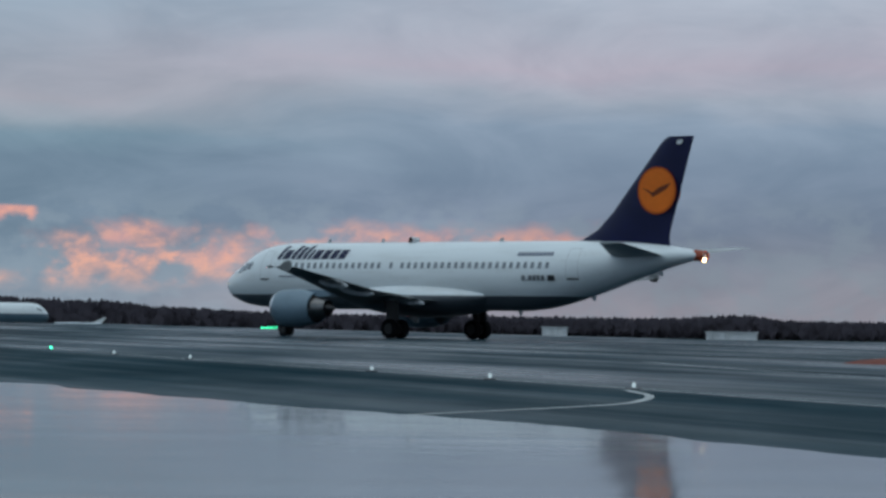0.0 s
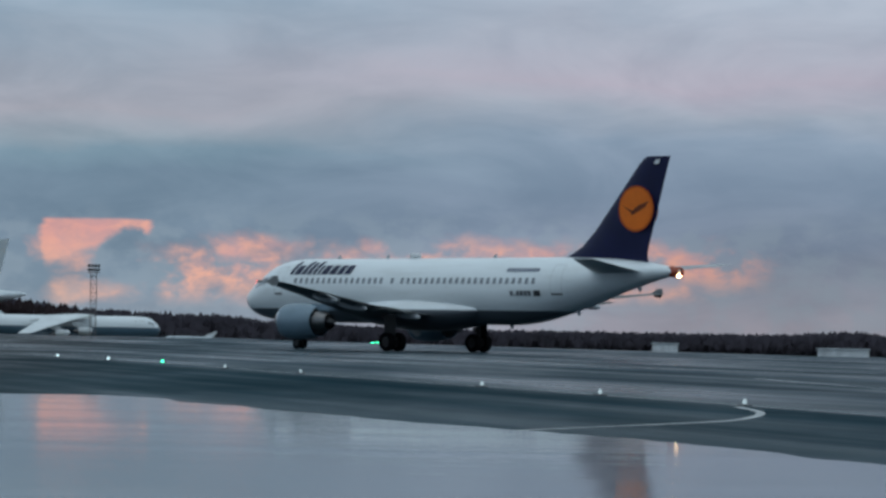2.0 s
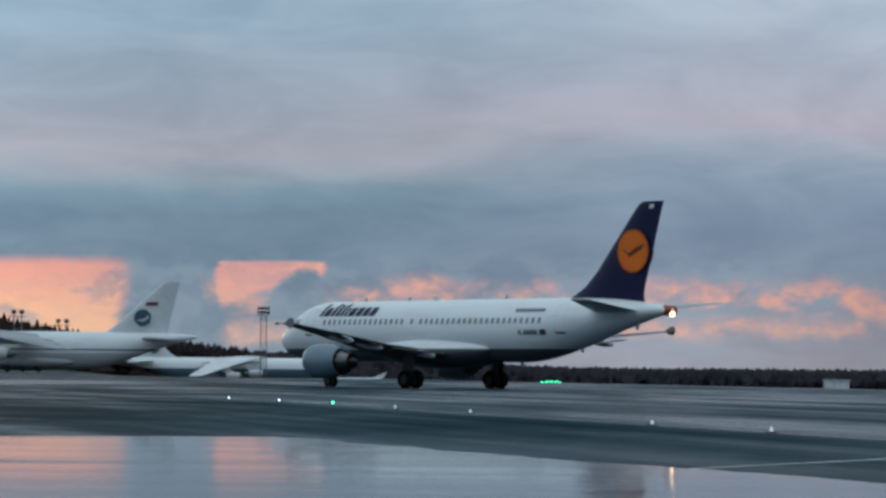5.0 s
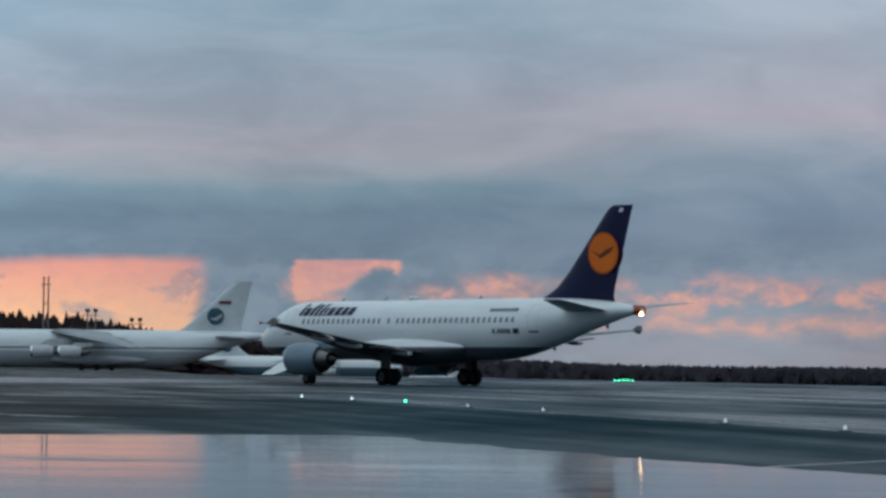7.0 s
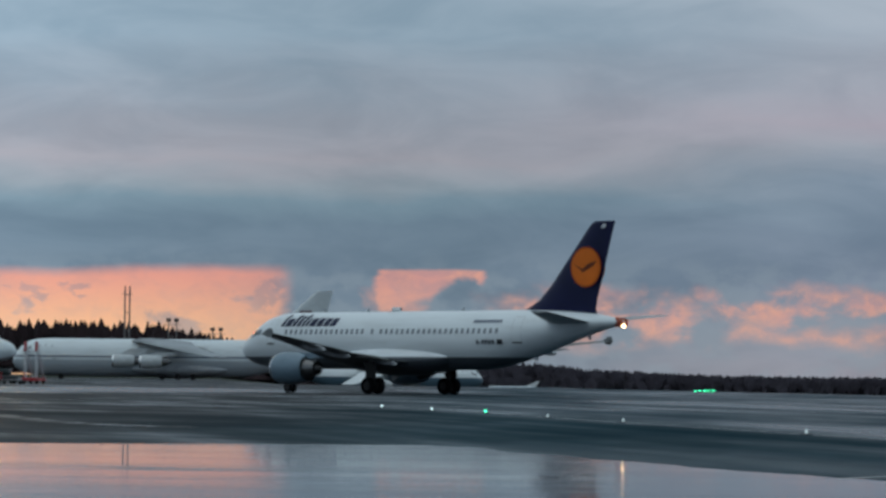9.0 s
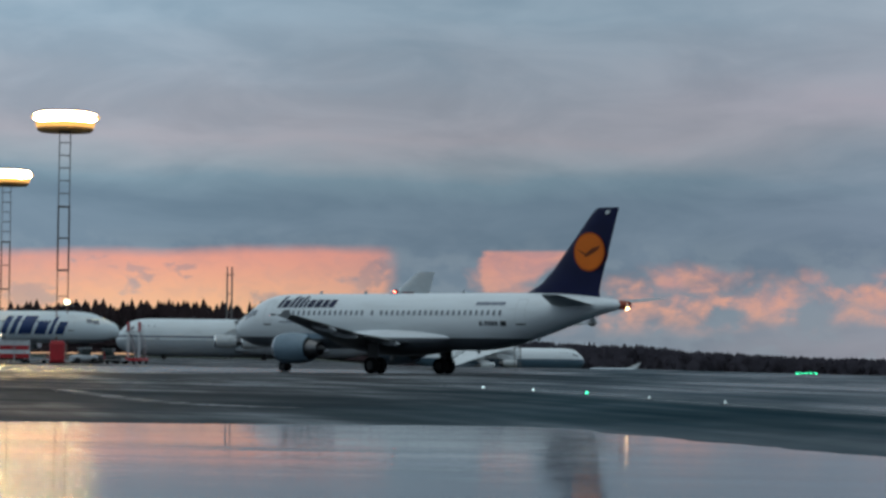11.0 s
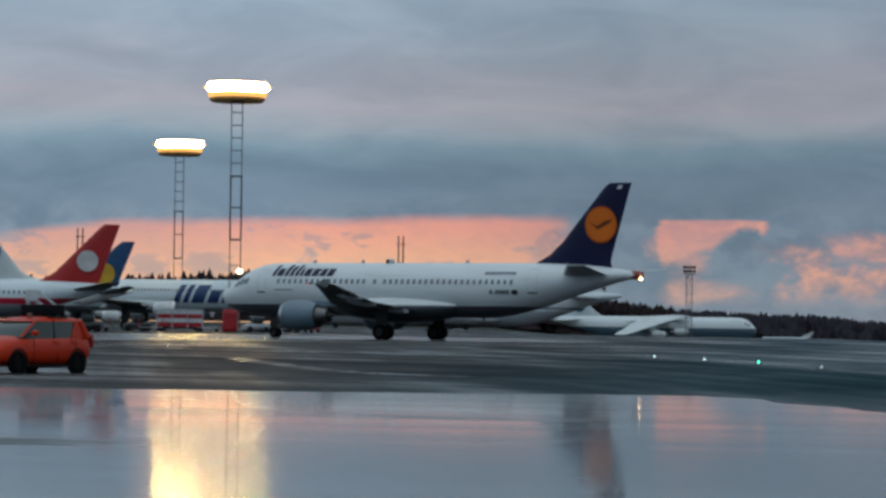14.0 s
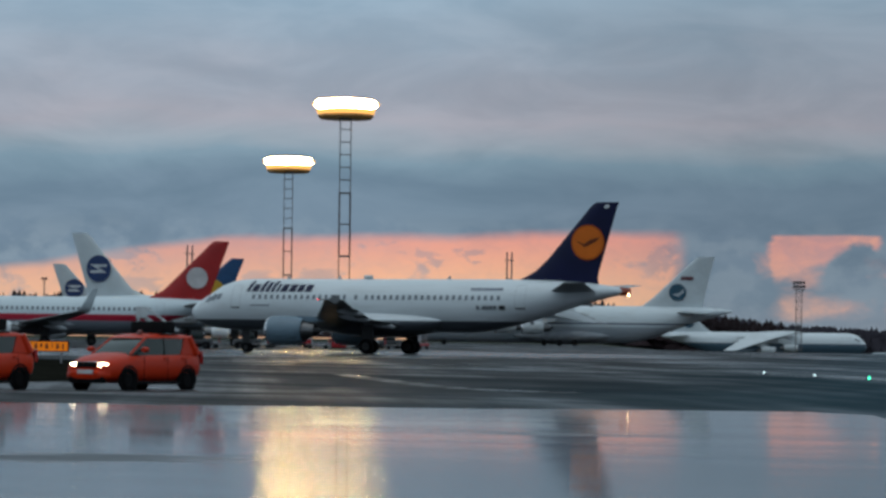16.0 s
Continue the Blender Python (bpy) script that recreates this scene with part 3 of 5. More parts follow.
    for poly, thick, mat in spec.get("fin_shapes", ()):
        for side in (1, -1):
            bm = bmesh.new()
            fr = [bm.verts.new((ref - s_d, side * thick, z_d)) for s_d, z_d in poly]
            f = bm.faces.new(fr)
            ex = bmesh.ops.extrude_face_region(bm, geom=[f])
            bmesh.ops.translate(bm, vec=(0, -side * 0.02, 0), verts=[q for q in ex["geom"] if isinstance(q, bmesh.types.BMVert)])
            bmesh.ops.recalc_face_normals(bm, faces=bm.faces)
            part("fin_emblem", bm, mat, fin, smooth=False)
    wheels = []
    for s_g, ys, r, width, top in spec["gear"]:
        for yc, offs in ys:
            leg = bmesh.new()
            rod(leg, (ref - s_g, yc, r), (ref - s_g, yc, top), r * 0.2, r * 0.24)
            rod(leg, (ref - s_g, yc + min(offs) - 0.05, r), (ref - s_g, yc + max(offs) + 0.05, r), r * 0.13)
            rod(leg, (ref - s_g + 0.05, yc, r * 1.6), (ref - s_g + r * 1.6, yc, top), r * 0.12)
            leg_ob = part("landing_gear_leg", leg, LEGSTEEL, ob, "bare metal undercarriage leg")
            door = block((ref - s_g - r * 0.85, yc + (0.25 if yc >= 0 else -0.25) - 0.02, r * 1.75, ref - s_g + r * 0.85, yc + (0.25 if yc >= 0 else -0.25) + 0.02, top), bevel=0.01)
            part("gear_door", door, LEGSTEEL, leg_ob, smooth=False)
            for o in offs:
                wheels.append((wheel_part("wheel", r, width, ob, Matrix.Translation((ref - s_g, yc + o, r))), r))
    return ob, wheels


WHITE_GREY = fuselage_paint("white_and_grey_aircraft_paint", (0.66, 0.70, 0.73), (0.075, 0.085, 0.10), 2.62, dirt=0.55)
# this grey is set dark to stand for shade beneath the wings
WING_SHADE_GREY = surface("wing_shade_grey", (0.11, 0.12, 0.125), 0.5, vary=0.3, grain=4, spec=0.3)
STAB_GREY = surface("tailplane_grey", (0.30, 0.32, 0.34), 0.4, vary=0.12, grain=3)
BRAND_BROWN = surface("dark_amber_brown_paint", (0.13, 0.028, 0.006), 0.5, vary=0.06, spec=0.25)
ENGINE_GREY = surface("engine_cowl_grey", (0.13, 0.19, 0.245), 0.35, vary=0.08)

# short bars in place of the airline's name: width and height of each
def bar_title(s0, z0, marks, gap, slant):
    out, s = [], s0
    for w, h in marks:
        out.append((s, s + w, z0, z0 + h, slant))
        s += w + gap
    return out


NAME_BARS = bar_title(5.85, 4.83, [(0.3, 0.86), (0.56, 0.58), (0.34, 0.86), (0.34, 0.76), (0.3, 0.86), (0.24, 0.58), (0.58, 0.58), (0.58, 0.58), (0.52, 0.58), (0.58, 0.58)], 0.155, 0.26)
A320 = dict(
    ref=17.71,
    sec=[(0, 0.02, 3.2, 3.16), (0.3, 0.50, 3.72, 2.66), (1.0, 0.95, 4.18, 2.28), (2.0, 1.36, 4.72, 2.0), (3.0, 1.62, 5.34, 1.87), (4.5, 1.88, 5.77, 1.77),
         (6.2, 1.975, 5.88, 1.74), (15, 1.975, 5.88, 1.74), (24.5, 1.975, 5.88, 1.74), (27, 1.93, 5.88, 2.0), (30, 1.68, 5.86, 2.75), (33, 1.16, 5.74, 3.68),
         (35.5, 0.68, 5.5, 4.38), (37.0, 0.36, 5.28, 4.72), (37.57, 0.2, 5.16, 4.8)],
    paint=WHITE_GREY, wing_paint=WING_SHADE_GREY, fin_paint=NAVY, stab_paint=STAB_GREY, engine_paint=ENGINE_GREY, tip_paint=surface("fence_grey", (0.16, 0.17, 0.18), 0.45), fence=True,
    belly=(10.6, 23.4, 2.42, 1.30, 3.62),
    wing=[(0.0, 11.2, 7.3, 2.3, 0.95), (1.95, 12.1, 6.3, 2.4, 0.85), (6.4, 14.5, 3.9, 2.85, 0.52), (11.5, 17.4, 2.7, 3.42, 0.25), (16.95, 20.45, 1.5, 4.0, 0.09)],
    fairings=[(3.6, 18.4, 2.3, 3.0), (8.2, 18.6, 2.75, 2.8), (11.6, 19.9, 3.15, 2.4)],
    flaps=[[(2.2, 18.1, 1.5, 2.25, 0.22), (6.3, 18.1, 1.3, 2.6, 0.2)], [(6.5, 18.1, 1.2, 2.6, 0.18), (13.0, 20.3, 0.8, 3.35, 0.12)]],
    stab=[(0.3, 31.2, 3.9, 4.95, 0.4), (0.9, 31.6, 3.6, 5.0, 0.36), (6.2, 34.9, 1.5, 5.55, 0.13)],
    engines=[(10.1, 5.75, 1.78, 1.12, 4.6, 2.75)],
    windows=[(6.6, 16, 0.533, 4.42), (15.6, 1, 0.5, 4.42), (16.5, 22, 0.533, 4.42)],
    doors=[(4.55, 5.4, 3.5, 5.35), (29.0, 29.85, 3.55, 5.4)],
    titles=[(NAME_BARS, NAVY),
            (bar_title(25.3, 4.98, [(0.2, 0.22)] * 10, 0.07, 0.1), surface("faded_navy_lettering", (0.12, 0.14, 0.2), 0.4)),
            (bar_title(25.9, 3.52, [(0.24, 0.3), (0.14, 0.08), (0.24, 0.3), (0.24, 0.3), (0.24, 0.3), (0.24, 0.3)], 0.06, 0.0), surface("lettering_black", (0.11, 0.12, 0.14), 0.4)),
            (bar_title(27.75, 3.5, [(0.5, 0.34)], 0, 0.0), DARK),
            (bar_title(6.3, 3.72, [(1.7, 0.07)], 0, 0.0), surface("faded_navy_lettering", (0.12, 0.14, 0.2), 0.4))],
    cockpit=[(1.75, 3.98, 2.3, 4.45), (2.35, 4.1, 2.85, 4.62), (2.95, 4.2, 3.4, 4.66)],
    fin=[(5.5, 27.6, 7.6, 0, 0.5), (5.95, 28.9, 6.2, 0, 0.5), (6.5, 29.95, 5.25, 0, 0.46), (7.5, 31.05, 4.45, 0, 0.42), (11.3, 34.35, 2.25, 0, 0.22), (11.6, 34.66, 2.05, 0, 0.2), (11.76, 34.95, 1.8, 0, 0.16)],
    fin_discs=[(34.34, 8.70, 1.36, 0.216, surface("deep_amber_paint", (0.42, 0.075, 0.004), 0.5, vary=0.06, spec=0.25)), (34.34, 8.70, 1.24, 0.224, ORANGEDISC)],
    fin_shapes=[([(33.23, 8.92), (34.03, 8.58), (34.53, 8.90), (35.33, 9.12), (35.08, 8.80), (34.43, 8.47), (34.03, 8.32), (33.93, 8.48)], 0.235, BRAND_BROWN),
                ([(35.6, 11.3), (35.95, 11.3), (36.05, 11.56), (35.7, 11.56)], 0.125, WHITEPAINT)],
    gear=[(17.71, [(3.8, (-0.46, 0.46)), (-3.8, (-0.46, 0.46))], 0.60, 0.50, 2.3), (5.07, [(0.0, (-0.25, 0.25))], 0.39, 0.22, 2.0)],
)
airplane, WHEELS = airliner("airliner", A320, Matrix.Identity(4), dict(
    label="white and grey twin-jet airliner with navy fin, taxiing on wet asphalt", category="airplane"))
part("tail_light", lathe([(-0.14, 0.03), (-0.1, 0.09), (0, 0.115)], "x", 14), lamp_glow("tail_lamp_glow", (1.0, 0.62, 0.28), 16.0), airplane,
     "bright amber-white tail lamp", at=Matrix.Translation((17.71 - 37.62, 0.14, 4.74)))

part("exhaust_cone", lathe([(-0.55, 0.12), (-0.72, 0.26), (-0.74, 0.28), (-0.68, 0.30), (-0.3, 0.31), (0.0, 0.33), (0.02, 0.2)], "x", 24), surface("heat_browned_metal", (0.30, 0.055, 0.022), 0.5, 0.1), airplane,
     "heat-browned tail exhaust", at=pose(17.71 - 36.95, 0, 5.0, 0, -4, 0))
for s_a, z_a, up in ((8.5, 5.86, 1), (13.0, 5.86, 1), (22.5, 5.86, 1), (29.5, 2.62, -1), (34.3, 4.05, -1), (24.0, 1.75, -1)):
    blade = loft([[(17.71 - s_a - u * 0.42, t * 0.05, z_a - up * 0.05) for u, t in FOIL], [(17.71 - s_a - 0.18 - u * 0.2, t * 0.03, z_a + up * 0.24) for u, t in FOIL]])
    part("antenna", blade, GREYPAINT, airplane)
wing_lamp = part("navigation_light", lathe([(0.1, 0.07), (0.0, 0.075), (-0.2, 0.06), (-0.4, 0.02)], "x", 14), WING_SHADE_GREY, airplane, at=pose(17.71 - 20.0, 16.95, 4.02))
part("lamp_glass", disc_plate(0.068, 14, 0.01), lamp_glow("red_wing_lamp_glow", (1.0, 0.06, 0.08), 12.0), wing_lamp, "red wingtip lamp", at=pose(0.108, 0, 0, 0, 0, 90))
BEACON_LINING = surface("matt_black_lining", (0.002, 0.002, 0.002), 0.95, bump=0, spec=0.0)
# two red beacons, each a lamp in an added black-lined turning tube that times its flash
BEACONS, BEACON_X = [], 17.71 - 15.95
BEACON_GLOW = lamp_glow("red_beacon_glow", (1.0, 0.03, 0.022), 260.0)
for z_b, housing, tilt in ((6.0, BEACON_LINING, 0.0), (1.16, BEACON_LINING, -38.0)):
    tube = part("beacon", lathe([(-0.05, 0.17), (0.48, 0.17), (0.48, 0.178), (-0.1, 0.178), (-0.18, 0.12)], "x", 18), housing,
                airplane, "added turning tube that hides a red beacon lamp between flashes", at=pose(BEACON_X, 0, z_b))
    part("beacon_cover", lathe([(-0.13, 0.179), (0.478, 0.179), (0.478, 0.187), (-0.12, 0.187), (-0.2, 0.12)], "x", 18), WHITEPAINT, tube, "white beacon cover")
    part("beacon_lamp", disc_plate(0.165, 18, 0.02), BEACON_GLOW, tube, "glowing red lamp", at=pose(-0.06, 0, 0, 0, 0, 90))
    BEACONS.append((tube, z_b, tilt))

# the path of the airliner: position and heading as smooth curves of time
PATH_X, PATH_Y, PATH_H = (-28.714, -30.907, -4.817, -2.325), (207.111, 24.288, -3.788, -2.530), (0.67017, -0.27895, -0.23536)


def taxi(t):
    u = t / 8 - 1
    x, y, h = (sum(c * u ** k for k, c in enumerate(cs)) for cs in (PATH_X, PATH_Y, PATH_H))
    return x, y, h


def taxi_pose(t):
    x, y, h = taxi(t)
    return pose(x, y, terrain(x, y), 0, 0, 180 - math.degrees(h))


# ---------------------------------------------------------------- parked aircraft
def facing_left(az, dist, turn=0.0):
    p = spot(az, dist)
    return Matrix.Translation((p.x, p.y, terrain(p.x, p.y))) @ pose(0, 0, 0, 0, 0, 180 + az + turn)


def facing_right(az, dist, turn=0.0):
    p = spot(az, dist)
    return Matrix.Translation((p.x, p.y, terrain(p.x, p.y))) @ pose(0, 0, 0, 0, 0, az + turn)


BLUE = surface("blue_paint", (0.02, 0.08, 0.13), 0.4)
LIVERY_BLUE = surface("livery_blue", (0.012, 0.035, 0.13), 0.35)
YELLOW = surface("yellow_paint", (0.62, 0.36, 0.02), 0.4)
FREIGHT_WHITE = fuselage_paint("freighter_white_paint", (0.62, 0.67, 0.70), (0.40, 0.44, 0.48), 4.4, ((0.05, 0.07, 0.12), 5.0, 5.35), 0.55)

FREIGHTER = dict(
    ref=38.0,
    sec=[(0, 0.05, 4.3, 4.1), (0.5, 1.4, 5.7, 2.9), (1.6, 2.4, 7.0, 2.0), (3.4, 3.1, 8.5, 1.3), (6.0, 3.5, 9.15, 0.9), (10, 3.65, 9.3, 0.7), (25, 3.65, 9.3, 0.6), (52, 3.6, 9.3, 0.75),
         (58, 3.35, 9.3, 1.8), (65, 2.6, 9.25, 4.3), (71, 1.6, 9.1, 6.4), (75, 0.8, 8.8, 7.5), (77, 0.25, 8.4, 8.0)],
    # the wing colour is darkened for the shade on its underside
    paint=FREIGHT_WHITE, wing_paint=surface("freighter_wing_in_shade", (0.24, 0.26, 0.28), 0.45, vary=0.2, grain=1), fin_paint=surface("freighter_fin", (0.54, 0.59, 0.62), 0.45, vary=0.07, grain=1.5),
    engine_paint=surface("freighter_cowl", (0.45, 0.48, 0.50), 0.4),
    belly=(26, 50, 4.3, 0.3, 4.2), belly_paint=surface("freighter_belly", (0.3, 0.32, 0.35), 0.5),
    wing=[(2.5, 27.0, 13.5, 8.7, 1.5), (4.5, 28.5, 12.0, 8.6, 1.3), (14, 33.5, 8.3, 7.4, 0.9), (25, 39.0, 5.6, 6.2, 0.6), (36.5, 45.0, 3.2, 5.0, 0.35)],
    fairings=[(9, 42.0, 7.3, 5.0), (17, 43.5, 6.5, 4.5), (25, 45.0, 5.7, 4.0)],
    stab=[(0.5, 63.0, 8.4, 7.9, 0.7), (2.0, 64.0, 7.8, 7.9, 0.6), (11.5, 70.5, 3.6, 7.5, 0.3)],
    engines=[(22.8, 12.8, 4.2, 1.5, 7.5, 6.9), (29.0, 21.5, 4.0, 1.5, 7.5, 6.0)],
    windows=[(6.2, 3, 1.4, 7.6)], cockpit=[(2.3, 6.2, 3.2, 6.9), (3.3, 6.6, 4.1, 7.4)], doors=[(9, 10.2, 4.6, 6.6)],
    fin=[(8.6, 52.9, 17.4, 0, 1.2), (9.4, 56.4, 13.9, 0, 1.1), (11.0, 58.6, 12.0, 0, 1.0), (20.3, 68.5, 4.3, 0, 0.5), (20.78, 69.4, 3.6, 0, 0.4)],
    fin_discs=[(64.5, 12.6, 1.95, 0.62, BLUE)],
    fin_shapes=[([(63.1, 12.0), (64.7, 11.6), (66.0, 12.6), (65.7, 13.4), (65.2, 12.6), (64.3, 12.3)], 0.66, GREYPAINT),
                ([(65.1, 15.4), (67.9, 15.4), (68.2, 16.2), (65.4, 16.2)], 0.5, surface("flag_dark_red", (0.12, 0.025, 0.04), 0.5))],
    gear=[(s_g, [(3.4, (-0.5, 0.5)), (-3.4, (-0.5, 0.5))], 0.64, 0.5, 2.0) for s_g in (34.0, 37.5, 41.0)] + [(11.0, [(1.2, (-0.4, 0.4)), (-1.2, (-0.4, 0.4))], 0.55, 0.4, 1.8)],
)
freighter, _ = airliner("cargo_airplane", FREIGHTER, facing_left(13.25, 690), dict(
    label="huge white four-engine cargo airplane with round blue fin emblem, parked", category="airplane", group="cargo airplanes"))
FAR_FREIGHTER = dict(FREIGHTER)
FAR_FREIGHTER.update(
    paint=fuselage_paint("far_freighter_paint", (0.66, 0.70, 0.73), (0.07, 0.12, 0.165), 5.3, None, 0.3),
    wing_paint=surface("snowy_wing_white", (0.60, 0.63, 0.65), 0.5, vary=0.1, grain=1), belly_paint=surface("far_belly_blue", (0.05, 0.08, 0.11), 0.5),
    wing=[(2.5, 24.0, 17.5, 9.3, 1.3), (4.5, 26.0, 15.5, 9.2, 1.2), (14, 33.0, 11.0, 7.3, 0.8), (25, 40.0, 7.6, 5.0, 0.5), (36.5, 47.0, 4.4, 2.6, 0.3)],
    engines=[(24.8, 12.8, 3.6, 1.4, 7.5, 6.9), (33.0, 21.5, 2.6, 1.4, 7.5, 5.2)], fairings=[(9, 45.0, 7.3, 5.0), (17, 46.5, 5.9, 4.5)])
airliner("cargo_airplane", FAR_FREIGHTER, facing_right(9.45, 1100, 0), dict(
    label="white and dark blue cargo airplane with drooping wings, parked far off", category="airplane", group="cargo airplanes"))


def twin(length, w, zt, zb, tail_z, stripe, upper, lower, split, fin_paint, engine_paint, name, winglet=0.0, extra=None):
    """Proportions of a common twin-jet, scaled by its length."""
    k = length / 39.5
    q = lambda *rows: [(a * k, *rest) for a, *rest in rows]
    c = (zt + zb) / 2
    h = zt - zb
    spec = dict(
        ref=18.2 * k,
        sec=q((0, 0.03, c - 0.12 * h, c - 0.14 * h), (0.5, w * 0.35, c + 0.1 * h, c - 0.3 * h), (1.8, w * 0.68, c + 0.27 * h, c - 0.42 * h), (3.2, w * 0.86, c + 0.43 * h, c - 0.48 * h),
              (5.2, w * 0.98, zt - 0.03, zb + 0.01), (6.5, w, zt, zb), (15, w, zt, zb), (26, w, zt, zb), (29.5, w * 0.95, zt, zb + 0.13 * h), (33.0, w * 0.72, zt - 0.03, zb + 0.38 * h),
              (36.5, w * 0.4, zt - 0.2, zb + 0.62 * h), (38.8, w * 0.17, zt - 0.5, zb + 0.78 * h), (39.5, w * 0.08, zt - 0.6, zb + 0.82 * h)),
        paint=fuselage_paint(name + "_paint", upper, lower, split, stripe), wing_paint=WING_SHADE_GREY, fin_paint=fin_paint, engine_paint=engine_paint,
        belly=(12.5 * k, 22.5 * k, w * 1.08, zb - 0.3, c),
        wing=[(0, 12.0 * k, 7.6 * k, zb + 0.5, 0.95), (w, 13.2 * k, 6.6 * k, zb + 0.6, 0.85), (5.6 * k, 15.6 * k, 4.2 * k, zb + 1.0, 0.5), (16.6 * k, 21.6 * k, 1.5 * k, zb + 2.1, 0.18)],
        fairings=[(4.2 * k, 19.4 * k, zb + 0.55, 2.6), (8.6 * k, 19.8 * k, zb + 1.0, 2.4)],
        stab=[(0.3, 33.5 * k, 4.2 * k, c + 0.25 * h, 0.36), (1.0, 34.0 * k, 3.8 * k, c + 0.27 * h, 0.32), (7.0 * k, 37.6 * k, 1.5 * k, c + 0.27 * h + 0.7, 0.13)],
        engines=[(11.2 * k, 4.9 * k, zb + 0.25, 1.0, 4.4, zb + 0.9)],
        windows=[(6.9 * k, int(24.0 * k / 0.53), 0.53, c + 0.17 * h)],
        doors=[(4.6 * k, 4.6 * k + 0.85, c - 0.12 * h, c + 0.34 * h), (31.0 * k, 31.0 * k + 0.8, c - 0.06 * h, c + 0.36 * h)],
        cockpit=[(1.9 * k, c + 0.09 * h, 2.5 * k, c + 0.22 * h), (2.6 * k, c + 0.13 * h, 3.2 * k, c + 0.26 * h)],
        fin=[(zt - 0.5, 28.6 * k, 8.0 * k, 0, 0.45), (zt + 0.2, 30.6 * k, 6.6 * k, 0, 0.42), (zt + 0.9, 31.9 * k, 5.5 * k, 0, 0.4), (tail_z - 0.25, 37.2 * k, 2.1 * k, 0, 0.2), (tail_z, 37.6 * k, 1.7 * k, 0, 0.16)],
        gear=[(18.2 * k, [(2.86, (-0.4, 0.4)), (-2.86, (-0.4, 0.4))], 0.56, 0.4, zb + 0.7), (3.9 * k, [(0.0, (-0.2, 0.2))], 0.35, 0.2, zb + 0.35)],
    )
    if winglet:
        spec["winglet"] = winglet
    spec.update(extra or {})
    return spec


# a white airliner with large dark-blue bars on its side, nose turned towards the taxiway
TITLE = bar_title(6.9, 3.5, [(1.1, 1.6), (0.5, 2.2), (1.5, 1.6), (1.75, 2.3), (0.75, 2.3), (0.85, 2.3)], 0.42, 0.45)
UT_SPEC = twin(46.5, 1.9, 6.45, 2.4, 14.6, None, (0.62, 0.69, 0.73), (0.30, 0.33, 0.37), 2.9, surface("white_fin", (0.58, 0.63, 0.66), 0.45, vary=0.04), WHITEPAINT, "white_airliner",
               extra=dict(titles=[(TITLE, LIVERY_BLUE)], fin_discs=[(42.2, 9.9, 1.75, 0.32, LIVERY_BLUE)],
                          fin_shapes=[([(41.0, 9.35), (43.4, 9.35), (43.4, 9.65), (42.0, 9.7), (43.5, 10.45), (41.0, 10.45), (41.0, 10.15), (42.3, 10.1)], 0.34, WHITEPAINT)]))
airliner("airliner", UT_SPEC, facing_right(19.3, 385, -24), dict(
    label="white airliner with big dark-blue side marks, parked among ground equipment", category="airplane", group="parked airliners"))
airliner("airliner", twin(39.5, 1.88, 5.6, 1.6, 12.5, None, (0.62, 0.69, 0.73), (0.4, 0.42, 0.45), 2.0, surface("white_fin", (0.58, 0.63, 0.66), 0.45, vary=0.04), WHITEPAINT, "white_jet",
                          extra=dict(fin_discs=[(35.9, 8.6, 1.5, 0.3, LIVERY_BLUE)],
                                     fin_shapes=[([(34.9, 8.1), (36.9, 8.1), (36.9, 8.4), (35.7, 8.45), (37.0, 9.1), (34.9, 9.1), (34.9, 8.8), (36.0, 8.75)], 0.32, WHITEPAINT)])),
         facing_right(20.42, 480, 0), dict(label="white airliner with round blue fin emblem, parked behind others", category="airplane", group="parked airliners"))
# nose away from the taxiway: a red fin with a pale disc, and a blue and yellow fin
RED_FIN = surface("red_fin", (0.42, 0.012, 0.012), 0.35, vary=0.08)
airliner("airliner", twin(36.0, 1.88, 5.25, 1.45, 11.3, ((0.48, 0.015, 0.045), 2.75, 3.4), (0.62, 0.69, 0.73), (0.24, 0.26, 0.3), 2.75, RED_FIN, WHITEPAINT, "red_striped_jet", 2.3,
                          extra=dict(fin_discs=[(32.5, 7.4, 1.12, 0.28, surface("pale_disc", (0.62, 0.58, 0.58), 0.5))])),
         facing_left(23.08, 318, 0), dict(label="white airliner with red stripe and red fin, parked in a row", category="airplane", group="parked airliners"))
airliner("airliner", twin(33.0, 1.88, 5.2, 1.5, 10.4, None, (0.72, 0.73, 0.74), (0.13, 0.14, 0.16), 2.8, surface("blue_fin", (0.012, 0.07, 0.19), 0.4), GREYPAINT, "blue_finned_jet",
                          extra=dict(fin_discs=[(29.3, 6.6, 1.3, 0.28, YELLOW)])),
         facing_left(22.2, 352, 0), dict(label="airliner with blue and yellow fin, parked in a row", category="airplane", group="parked airliners"))
airliner("airliner", twin(27.0, 1.4, 3.9, 1.4, 6.6, ((0.3, 0.05, 0.05), 1.9, 2.15), (0.62, 0.69, 0.73), (0.6, 0.62, 0.64), 1.2, WHITEPAINT, WHITEPAINT, "small_white_jet"),
         facing_left(6.95, 1480, 0), dict(label="small white jet far off across the airfield", category="airplane"))


